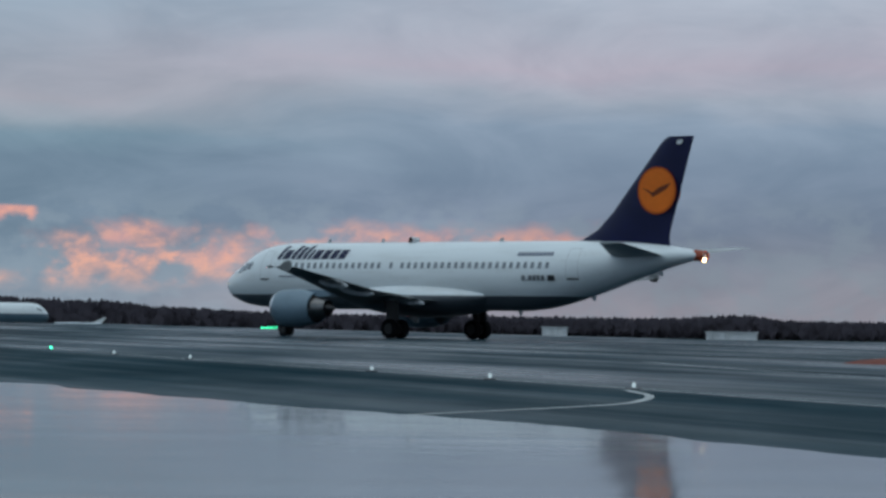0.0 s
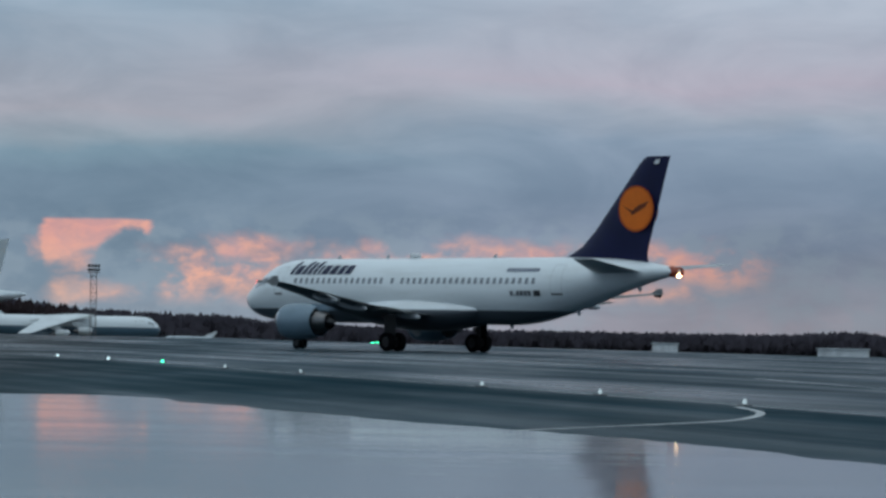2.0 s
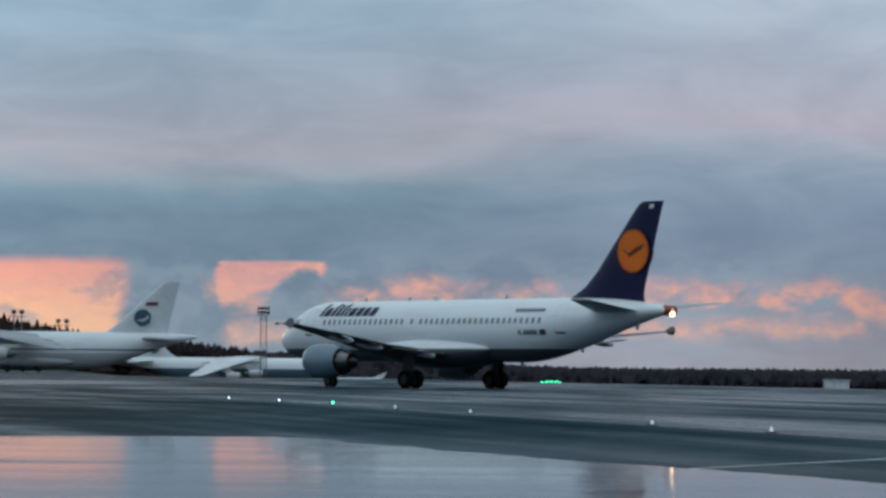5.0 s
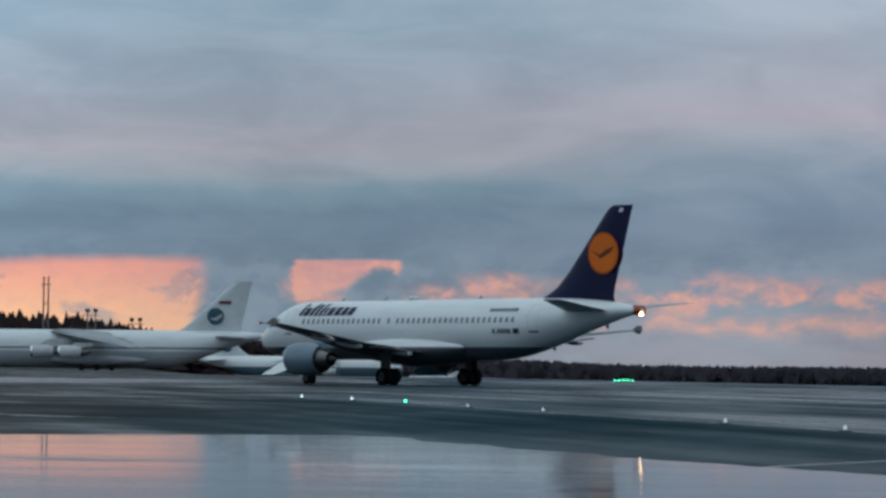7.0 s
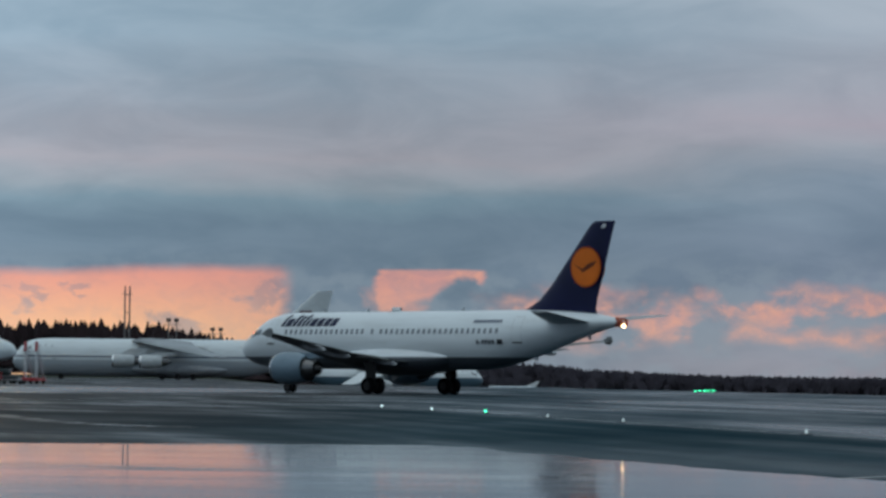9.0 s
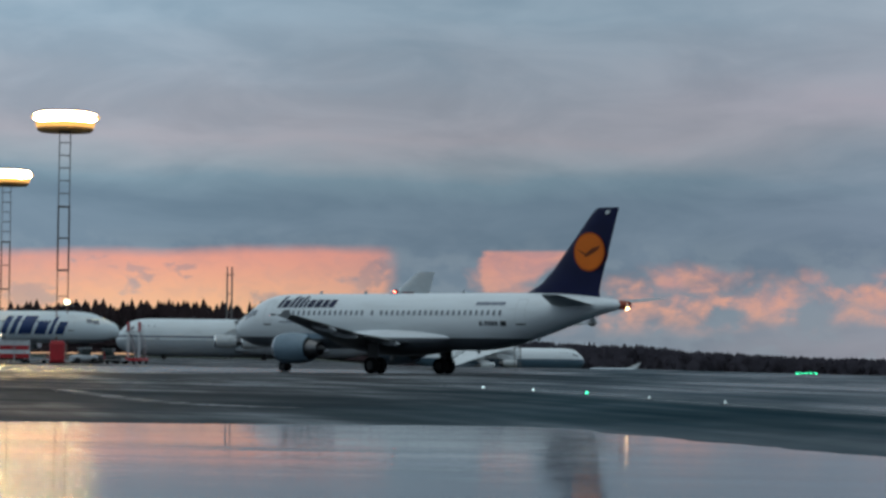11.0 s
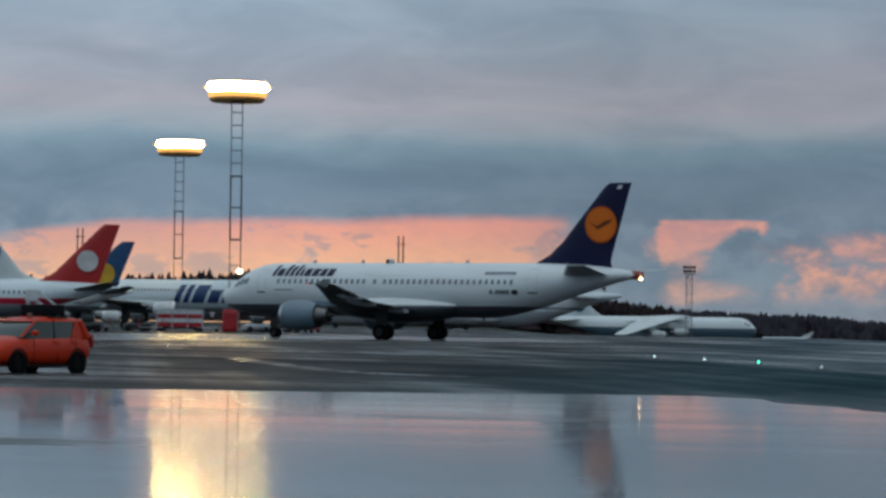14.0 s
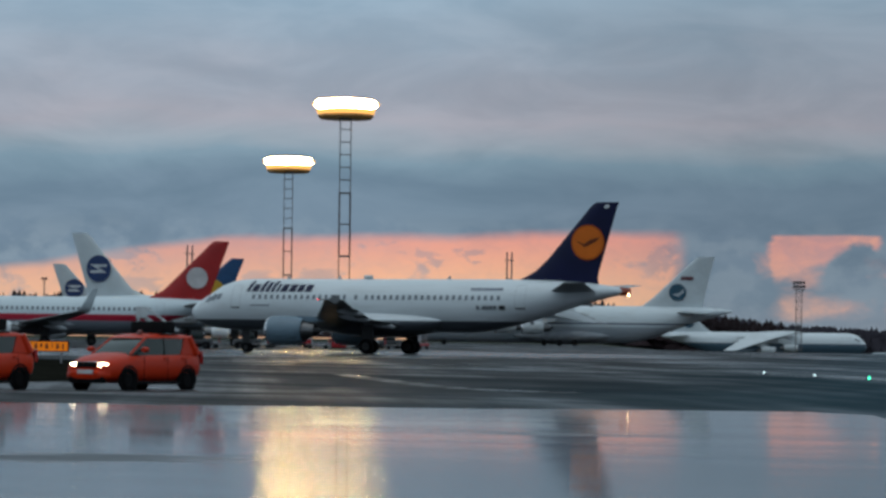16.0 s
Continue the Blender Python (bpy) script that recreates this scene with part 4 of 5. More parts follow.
# ---------------------------------------------------------------- high-mast lamps and floodlight towers
RUST = surface("red_oxide_steel", (0.16, 0.055, 0.035), 0.6, 0.2, grain=8)
DARKRUST = surface("dark_red_oxide_steel", (0.055, 0.032, 0.028), 0.6, 0.2, grain=8)
MASTGREY = surface("weathered_mast_steel", (0.17, 0.16, 0.16), 0.6, 0.3, grain=8)
SODIUM = lamp_glow("sodium_lamp_glow", (1.0, 0.60, 0.22), 170.0)
# weak glows for added rings that imitate glare round the lamps
SODIUM_GLARE = lamp_glow("sodium_glare", (1.0, 0.55, 0.18), 1.7)
AMBER_GLARE = lamp_glow("amber_glare", (1.0, 0.50, 0.13), 1.5)


def lattice(z0, z1, half, leg_r, pitch, brace=True):
    bm = bmesh.new()
    for sx in (-1, 1):
        for sy in (-1, 1):
            rod(bm, (sx * half, sy * half, z0), (sx * half, sy * half, z1), leg_r, n=6)
    z = z0
    k = 0
    while z < z1 - 0.01:
        for a, b in (((-1, -1), (1, -1)), ((1, -1), (1, 1)), ((1, 1), (-1, 1)), ((-1, 1), (-1, -1))):
            rod(bm, (a[0] * half, a[1] * half, z), (b[0] * half, b[1] * half, z), leg_r * 0.5, n=5)
            if brace:
                zz = min(z + pitch, z1)
                s, e = (a, b) if k % 2 else (b, a)
                rod(bm, (s[0] * half, s[1] * half, z), (e[0] * half, e[1] * half, zz), leg_r * 0.35, n=4)
        z += pitch
        k += 1
    return bm


def high_mast(az, dist, height, joints):
    p = spot(az, dist)
    p.z = terrain(p.x, p.y)
    ob = root("high_mast_lamp", Matrix.Translation(p) @ pose(0, 0, 0, 0, 0, az), label="tall lattice lamp mast with glowing ring of sodium lamps",
              category="lamp mast", group="apron lamp masts")
    part("footing", block((-1.4, -1.4, -0.2, 1.4, 1.4, 0.35), bevel=0.05), surface("footing_concrete", (0.3, 0.3, 0.29), 0.8), ob, smooth=False)
    zs = [0.3, *joints, height - 1.6]
    for i, (a, b) in enumerate(zip(zs, zs[1:])):
        part("mast_section", lattice(a, b, 0.68, 0.12 if i == 1 else 0.075, (4.0, (b - a) / 2, 1.6)[i], False), (RUST, DARKRUST, MASTGREY)[i], ob, smooth=False)
        part("collar", block((-0.75, -0.75, b - 0.16, 0.75, 0.75, b), bevel=0.03), MASTGREY, ob, smooth=False)
    # the ring: a dish below, lamps on it all round
    # amber lamplight on the dish is put into its steel colour
    part("lamp_ring", lathe([(height - 1.55, 2.7), (height - 1.75, 3.2), (height - 1.45, 3.55), (height - 1.2, 3.5), (height - 1.15, 2.7)], "z", 40),
         surface("lamplit_ring_steel", (0.62, 0.30, 0.08), 0.5), ob, "steel lamp ring with amber lamplight put into its colour")
    # two added glowing rings imitate the amber fringe of glare
    part("reflector", lathe([(height - 1.18, 3.3), (height - 1.1, 3.6), (height - 0.6, 3.75), (height - 0.5, 3.3)], "z", 40), AMBER_GLARE, ob, "glowing amber ring that imitates glare under the lamps")
    part("crown_glare", lathe([(height + 0.74, 1.0), (height + 0.72, 2.0), (height + 0.80, 2.2), (height + 0.88, 0.9)], "z", 40), AMBER_GLARE, ob, "glowing amber ring that imitates glare over the lamps")
    part("hub", lathe([(height - 1.5, 0.5), (height - 0.9, 0.75), (height - 0.5, 0.4)], "z", 16), MASTGREY, ob)
    spokes = bmesh.new()
    rod(spokes, (0, 0, 0), (2.9, 0, 0), 0.07, n=6)
    first = part("spoke", spokes, MASTGREY, ob, at=pose(0, 0, height - 1.35))
    for k in range(1, 8):
        again(first, pose(0, 0, height - 1.35, 0, 0, 45 * k))
    lamp = part("lamp", lathe([(-0.50, 0.30), (-0.3, 0.62), (-0.05, 0.80), (0.2, 0.62), (0.38, 0.30), (0.46, 0.08)], "z", 14), SODIUM, ob, "glowing sodium floodlight", at=pose(3.3, 0, height + 0.2))
    for k in range(1, 18):
        a = 2 * math.pi * k / 18
        again(lamp, pose(3.3 * math.cos(a), 3.3 * math.sin(a), height + 0.2))
    inner = part("lamp", lathe([(-0.5, 0.3), (-0.2, 0.9), (0.2, 0.95), (0.46, 0.7), (0.58, 0.15)], "z", 14), SODIUM, ob, at=pose(2.0, 0, height + 0.2))
    # another added ring carries the warm glare at the outside
    part("glare_rim", lathe([(height - 0.02, 3.9), (height + 0.0, 4.2), (height + 0.12, 4.34), (height + 0.26, 4.2), (height + 0.28, 3.9)], "z", 48), SODIUM_GLARE, ob, "glowing ring that imitates warm glare round the lamps")
    for k in range(1, 9):
        a = 2 * math.pi * k / 9
        again(inner, pose(2.0 * math.cos(a), 2.0 * math.sin(a), height + 0.2))
    return ob


high_mast(17.42, 379, 30.65, (11.6, 19.6))
high_mast(18.5, 493, 30.0, (11.5, 19.2))


def flood_tower(az, dist, height, half=0.9, heads=True):
    p = spot(az, dist)
    p.z = terrain(p.x, p.y) - 0.05
    h = height - p.z
    ob = root("floodlight_tower", Matrix.Translation(p) @ pose(0, 0, 0, 0, 0, az), label="dark lattice floodlight tower with unlit lamp heads", category="floodlight tower", group="floodlight towers")
    part("tower_frame", lattice(0, h - 2.6, half, 0.14, 2.4), MASTGREY, ob, smooth=False)
    part("platform", block((-half * 1.9, -half * 1.4, h - 2.7, half * 1.9, half * 1.4, h - 2.45), bevel=0.04), MASTGREY, ob, smooth=False)
    for sx in (-1, -0.33, 0.33, 1):
        for z in (h - 2.2, h - 1.0):
            part("lamp_head", block((sx * half * 1.6 - 0.42, -half - 0.5, z, sx * half * 1.6 + 0.42, -half + 0.1, z + 0.85), bevel=0.08), DARK, ob, smooth=False)
    return ob


flood_tower(8.75, 905, 19.9)


def twin_pole(az, dist, height, gap, heads):
    p = spot(az, dist)
    p.z = terrain(p.x, p.y) - 0.05
    ob = root("twin_pole_mast", Matrix.Translation(p) @ pose(0, 0, 0, 0, 0, az), label="slender twin-pole light mast against the sunset", category="light mast", group="twin-pole masts")
    h = height - p.z
    for sx in (-1, 1):
        bm = bmesh.new()
        rod(bm, (sx * gap, 0, 0), (sx * gap, 0, h), 0.28, 0.2, 12)
        part("pole", bm, MASTGREY, ob)
        if heads:
            bm = block((sx * gap - 0.75, -0.5, h - 1.2, sx * gap - 0.12, 0.5, h), (sx * gap + 0.12, -0.5, h - 1.2, sx * gap + 0.75, 0.5, h), bevel=0.06)
            part("lamp_head", bm, DARK, ob, smooth=False)
    z = h - 2.2
    for k in range(4):
        bm = bmesh.new()
        rod(bm, (-gap * (2.0 if k == 0 else 1), 0, z - k * h * 0.2), (gap * (2.0 if k == 0 else 1), 0, z - k * h * 0.2), 0.12, n=8)
        part("cross_arm", bm, MASTGREY, ob)
    return ob


twin_pole(14.26, 800, 24.6, 0.62, False)
twin_pole(13.4, 1000, 19.9, 1.3, True)
twin_pole(12.56, 1040, 17.6, 1.4, True)
twin_pole(20.36, 800, 25.4, 0.66, False)

def light_pole(az, dist, height):
    p = spot(az, dist)
    p.z = terrain(p.x, p.y) - 0.05
    ob = root("light_pole", Matrix.Translation(p) @ pose(0, 0, 0, 0, 0, az), label="slim dark light pole with an unlit head", category="light mast")
    h = height - p.z
    bm = bmesh.new()
    rod(bm, (0, 0, 0), (0, 0, h - 0.5), 0.24, 0.16, 10)
    part("pole", bm, MASTGREY, ob)
    for x in (-0.75, 0.1):
        part("lamp_head", block((x, -0.3, h - 0.55, x + 0.65, 0.3, h), bevel=0.06), DARK, ob, smooth=False)
    part("cross_arm", block((-1.0, -0.1, h - 0.75, 1.0, 0.1, h - 0.6), bevel=0.02), MASTGREY, ob, smooth=False)
    return ob


light_pole(23.1, 800, 16.3)

# one round lamp on a short pole
def round_lamp(az, dist, height):
    p = spot(az, dist)
    ob = root("pole_lamp", Matrix.Translation(p), label="lit round lamp on a slim pole", category="street lamp")
    bm = bmesh.new()
    rod(bm, (0, 0, 0), (0, 0, height - 0.4), 0.14, 0.09)
    part("pole", bm, MASTGREY, ob)
    part("arm", block((-0.9, -0.12, height - 0.55, 1.0, 0.12, height - 0.4), bevel=0.03), MASTGREY, ob)
    part("globe", lathe([(-0.36, 0.05), (-0.25, 0.3), (0, 0.4), (0.25, 0.3), (0.36, 0.05)], "z", 16), lamp_glow("globe_glow", (1, 0.86, 0.6), 7.0), ob, at=pose(0, 0, height))


round_lamp(17.33, 405, 8.0)

# ---------------------------------------------------------------- woods
def interp(table, a):
    for (a0, h0), (a1, h1) in zip(table, table[1:]):
        if a0 <= a <= a1:
            return h0 + (h1 - h0) * (a - a0) / (a1 - a0)
    return table[-1][1] if a > table[-1][0] else table[0][1]


# height of the tree tops over the horizon, degrees, by bearing
SKYLINE = [(-12, 0.09), (-6.4, 0.08), (-6.1, 0.15), (-5.5, 0.18), (-4.9, 0.15), (-4.5, 0.10), (1, 0.10), (2.9, 0.105), (4.1, 0.15), (5.5, 0.22), (6.3, 0.31), (7.4, 0.33), (8.9, 0.38), (10.3, 0.56), (12, 0.64), (13.6, 0.98), (15, 1.04), (18, 0.97), (20, 0.82), (34, 0.8)]


def woods(name, a0, a1, d0, d1, step, spiky, material, label):
    rng = random.Random(5)
    verts, faces = [], []
    for row in range(4):
        d = d0 + (d1 - d0) * row / 3
        a = a0
        while a < a1:
            a += math.degrees(step / d) * rng.uniform(0.5, 1.5)
            dd = d + rng.uniform(-12, 12)
            p = spot(a, dd)
            gz = terrain(p.x, p.y)
            full = math.tan(radians(interp(SKYLINE, a))) * dd + 1.24 - gz
            h = full * (rng.uniform(0.74, 1.05) if spiky else rng.uniform(0.97, 1.03)) * (1.0 if row < 3 else 0.95)
            r = h * rng.uniform(0.26, 0.5) if spiky else h * rng.uniform(0.3, 0.45)
            if spiky:
                tiers = 5
                for k in range(tiers):
                    z0 = gz + h * (0.08 + 0.8 * k / tiers)
                    z1 = gz + h * min(1.0, 0.08 + 0.8 * (k + 1.9) / tiers)
                    rr = r * (1 - 0.82 * k / tiers) * rng.uniform(0.75, 1.2)
                    i0 = len(verts)
                    n = 7
                    for j in range(n):
                        q = 2 * math.pi * (j + rng.random() * 0.5) / n
                        verts.append((p.x + math.cos(q) * rr * rng.uniform(0.6, 1.2), p.y + math.sin(q) * rr * rng.uniform(0.6, 1.2), z0 + rng.uniform(-0.3, 0.2)))
                    verts.append((p.x, p.y, z1))
                    faces += [(i0 + j, i0 + (j + 1) % n, i0 + n) for j in range(n)]
            else:
                i0 = len(verts)
                for j in range(3):
                    q = 2 * math.pi * j / 3
                    verts.append((p.x + math.cos(q) * 0.25, p.y + math.sin(q) * 0.25, gz - 0.2))
                verts.append((p.x, p.y, gz + h * 0.8))
                faces += [(i0, i0 + 1, i0 + 3), (i0 + 1, i0 + 2, i0 + 3), (i0 + 2, i0, i0 + 3)]
                # upright sprays of bare twigs
                for c in range(40):
                    q, rad = rng.uniform(0, 6.283), r * math.sqrt(rng.random())
                    bx, by = p.x + math.cos(q) * rad, p.y + math.sin(q) * rad
                    z1 = gz + h * (1 - 0.45 * (rad / r) ** 2) * rng.uniform(0.55, 1.0)
                    z0 = gz + (z1 - gz) * rng.uniform(-0.02, 0.45)
                    wd, q2 = h * rng.uniform(0.12, 0.3), rng.uniform(0, 3.14)
                    i0 = len(verts)
                    zm = z0 + (z1 - z0) * rng.uniform(0.35, 0.75)
                    verts += [(bx, by, z0), (bx + math.cos(q2) * wd, by + math.sin(q2) * wd, zm), (bx, by, z1), (bx - math.cos(q2) * wd, by - math.sin(q2) * wd, zm + wd * 0.3)]
                    faces.append((i0, i0 + 1, i0 + 2, i0 + 3))
    me = bpy.data.meshes.new(name)
    me.from_pydata(verts, [], faces)
    me.materials.append(material)
    ob = new(name, me)
    return tagged(ob, label, "trees", kind="stuff")


SPRUCE = surface("spruce_needles", (0.026, 0.017, 0.019), 0.9, vary=0.2, grain=0.3, bump=0, spec=0.1)
BARE = surface("bare_winter_wood", (0.072, 0.064, 0.080), 0.95, vary=0.1, grain=0.3, bump=0, spec=0.1)
woods("spruce_forest", 9.0, 34, 1390, 1560, 2.2, True, SPRUCE, "dark spruce forest along the edge of the airfield")
woods("bare_woods", -14.0, 12.5, 1570, 1740, 1.7, False, BARE, "low brown leafless woods far beyond the taxiways")


# ---------------------------------------------------------------- ground markings, lights, small things
def stripe(name, pts, width, material, label):
    """A painted line on the ground along a smooth course."""
    bm = bmesh.new()
    course = []
    for i in range(len(pts) - 1):
        p0, p1, p2, p3 = (Vector(pts[max(0, min(len(pts) - 1, i + k))]) for k in (-1, 0, 1, 2))
        for j in range(10):
            f = j / 10
            course.append(0.5 * ((2 * p1) + (p2 - p0) * f + (2 * p0 - 5 * p1 + 4 * p2 - p3) * f * f + (3 * p1 - p0 - 3 * p2 + p3) * f ** 3))
    course.append(Vector(pts[-1]))
    last = None
    for i, c in enumerate(course):
        d = (course[min(i + 1, len(course) - 1)] - course[max(i - 1, 0)]).normalized()
        nrm = Vector((-d.y, d.x)) * width / 2
        pair = [bm.verts.new((q.x, q.y, terrain(q.x, q.y) + 0.008)) for q in (c + nrm, c - nrm)]
        if last:
            bm.faces.new((last[0], last[1], pair[1], pair[0]))
        last = pair
    bmesh.ops.recalc_face_normals(bm, faces=bm.faces)
    for f in bm.faces:
        if f.normal.z < 0:
            f.normal_flip()
    return tagged(part(name, bm, material, smooth=False), label, "road marking", kind="structure")


LINEPAINT = surface("worn_line_paint", (0.42, 0.44, 0.45), 0.55, vary=0.25, grain=3)
lights_at = [(-19.4, 117.2), (-16.3, 109.8), (-13.4, 102.9), (-10.1, 92.5), (-7.1, 84.7), (-1.6, 69.0), (1.0, 61.7), (3.5, 54.5)]
stripe("trim_edge_line", [(-24.0, 130.0), (-19.2, 117.0), (-13.2, 102.6), (-7.0, 84.4), (1.2, 61.5), (3.7, 54.2), (6.75, 45.2), (12, 30)], 0.15, LINEPAINT, "worn pale edge line along the taxiway")
stripe("trim_turn_line", [(-0.45, 38.2), (0.6, 40.3), (1.8, 42.6), (2.66, 44.6), (3.2, 47.2), (3.45, 49.6), (3.44, 51.3), (3.3, 53.6)], 0.15, LINEPAINT, "worn pale curved turn-off line")
stripe("trim_far_line", [(6.2, 91.5), (7.4, 82), (9.5, 72), (12.0, 64), (16, 55)], 0.2, LINEPAINT, "worn pale taxi line on wet asphalt")
stripe("trim_apron_line", [(-60, 150), (-40, 140), (-22, 128), (-5, 118), (12, 110), (40, 98)], 0.25, LINEPAINT, "worn pale apron line on wet asphalt")


def water_film():
    """Rain water standing in worn wheel tracks, broken up along the way."""
    m = bpy.data.materials.new("water_in_wheel_tracks")
    m.use_nodes = True
    s = Shade(m.node_tree)
    at = s.coords()
    x, y, z = s.xyz(at)
    lie = s.noise(s.join(x * 0.5, y * 0.16), 1.0, 5, 0.6)
    b = s.node("ShaderNodeBsdfPrincipled")
    s.link(s.mix(lie.step(0.35, 0.65), (0.030, 0.030, 0.032), (0.052, 0.054, 0.056)), b.inputs["Base Color"])
    s.link(lie.step(0.62, 0.40) * 0.34 + 0.24, b.inputs["Roughness"])
    b.inputs["IOR"].default_value = 1.25
    b.inputs["Specular IOR Level"].default_value = 0.2
    s.link(b.outputs[0], s.node("ShaderNodeOutputMaterial").inputs[0])
    return m


FILM = water_film()
stripe("pavement_wet_track", [(-30.5, 97.0), (-27.3, 90.0), (-24.3, 84.0), (-20.3, 76.5), (-16.5, 71.0)], 0.75, FILM, "rain water standing in a worn wheel track")
stripe("pavement_wet_patch", [(-22.9, 70.3), (-22.3, 70.4), (-21.6, 70.4)], 0.8, FILM, "small patch of rain water on the apron")


def taxi_light(x, y, glow, label, scale=1.0):
    z = terrain(x, y)
    ob = root("taxiway_light", pose(x, y, z), label=label, category="taxiway light", group="taxiway lights")
    part("base", lathe([(0.0, 0.15), (0.02, 0.15), (0.035, 0.08)], "z", 14), DARK, ob)
    part("lens", lathe([(0.03, 0.035 * scale), (0.06, 0.045 * scale), (0.10, 0.04 * scale), (0.13, 0.015 * scale)], "z", 14), glow, ob, "glowing glass lens")


PALE_GLOW = lamp_glow("pale_taxi_glow", (0.75, 0.95, 1.0), 1.6)
DIM_GLOW = lamp_glow("dim_taxi_glow", (0.75, 0.92, 1.0), 0.55)
GREEN_GLOW = lamp_glow("green_taxi_glow", (0.1, 1.0, 0.55), 3.0)
for i, (x, y) in enumerate(lights_at):
    g = i == 2
    taxi_light(x, y, GREEN_GLOW if g else PALE_GLOW if i < 2 else DIM_GLOW, "green glowing taxiway light on asphalt" if g else "small pale taxiway light on wet asphalt", 1.0 if g else 0.9)
for k in range(5):
    q = spot(3.43 - 0.085 * k, 300 + 6 * k)
    taxi_light(q.x, q.y, lamp_glow("bright_green_glow", (0.08, 1.0, 0.45), 5.0), "bright green far taxiway light", 2.6)


def shed(az, dist, wide, deep, high):
    p = spot(az, dist)
    ob = root("equipment_shed", Matrix.Translation((p.x, p.y, terrain(p.x, p.y))) @ pose(0, 0, 0, 0, 0, az), label="low white equipment shed far across the field", category="shed", group="white sheds")
    part("wall", block((-wide / 2, -deep / 2, 0, wide / 2, deep / 2, high * 0.86), bevel=0.05), WHITEPAINT, ob, smooth=False)
    part("roof", block((-wide / 2 - 0.3, -deep / 2 - 0.3, high * 0.86, wide / 2 + 0.3, deep / 2 + 0.3, high), bevel=0.08), GREYPAINT, ob, smooth=False)
    for k in range(4):
        x = -wide / 2 + wide * (k + 0.5) / 4
        part("panel_joint", block((x - 0.05, -deep / 2 - 0.03, 0.1, x + 0.05, -deep / 2 + 0.03, high * 0.84)), GREYPAINT, ob, smooth=False)
    return ob


shed(-5.52, 640, 10.8, 5, 1.9)
shed(-2.15, 760, 6.4, 4, 2.5)


# ---------------------------------------------------------------- cars
ORANGE = surface("orange_car_paint", (0.50, 0.030, 0.006), 0.34, vary=0.06, bump=0.005, spec=0.2)
GLASS = surface("tinted_car_glass", (0.022, 0.032, 0.031), 0.14, vary=0.05, bump=0, spec=0.45)
BLACK = surface("black_plastic", (0.005, 0.005, 0.006), 0.7, grain=18, spec=0.12)
HEADLAMP = lamp_glow("headlamp_glow", (1.0, 0.80, 0.52), 16.0)
TAILRED = surface("red_lamp_glass", (0.30, 0.01, 0.01), 0.15, bump=0)


def rounded_ring(x, half, z0, z1, power=3.2, n=32):
    out = []
    for k in range(n):
        a = 2 * math.pi * k / n
        c, s = math.cos(a), math.sin(a)
        out.append((x, math.copysign(abs(c) ** (2 / power), c) * half, (z0 + z1) / 2 + math.copysign(abs(s) ** (2 / power), s) * (z1 - z0) / 2))
    return out


def plan_ring(x0, x1, half0, half1, z, n=12, round_=0.16):
    """A ring in plan with rounded corners; half0 at the rear (x0), half1 at the front (x1)."""
    out = []
    for cx, cy, a0 in ((x1, half1, 0), (x0, half0, 90), (x0, -half0, 180), (x1, -half1, 270)):
        sx, sy = (1 if cx == x1 else -1), (1 if cy > 0 else -1)
        for k in range(n // 4 + 1):
            a = radians(a0 + 90 * k / (n // 4))
            out.append((cx - sx * round_ + math.cos(a) * round_, cy - sy * round_ + math.sin(a) * round_, z))
    return out


def quad_plate(p, thick, material, parent, name, label=""):
    """A thin bevelled plate with the four given corners."""
    a, b, c, d = (Vector(q) for q in p)
    nrm = (b - a).cross(d - a).normalized() * thick
    bm = bmesh.new()
    lo = [bm.verts.new(q - nrm) for q in (a, b, c, d)]
    hi = [bm.verts.new(q + nrm) for q in (a, b, c, d)]
    bm.faces.new(hi)
    bm.faces.new(list(reversed(lo)))
    for i in range(4):
        j = (i + 1) % 4
        bm.faces.new((lo[i], lo[j], hi[j], hi[i]))
    bmesh.ops.recalc_face_normals(bm, faces=bm.faces)
    return part(name, bm, material, parent, label, smooth=False)


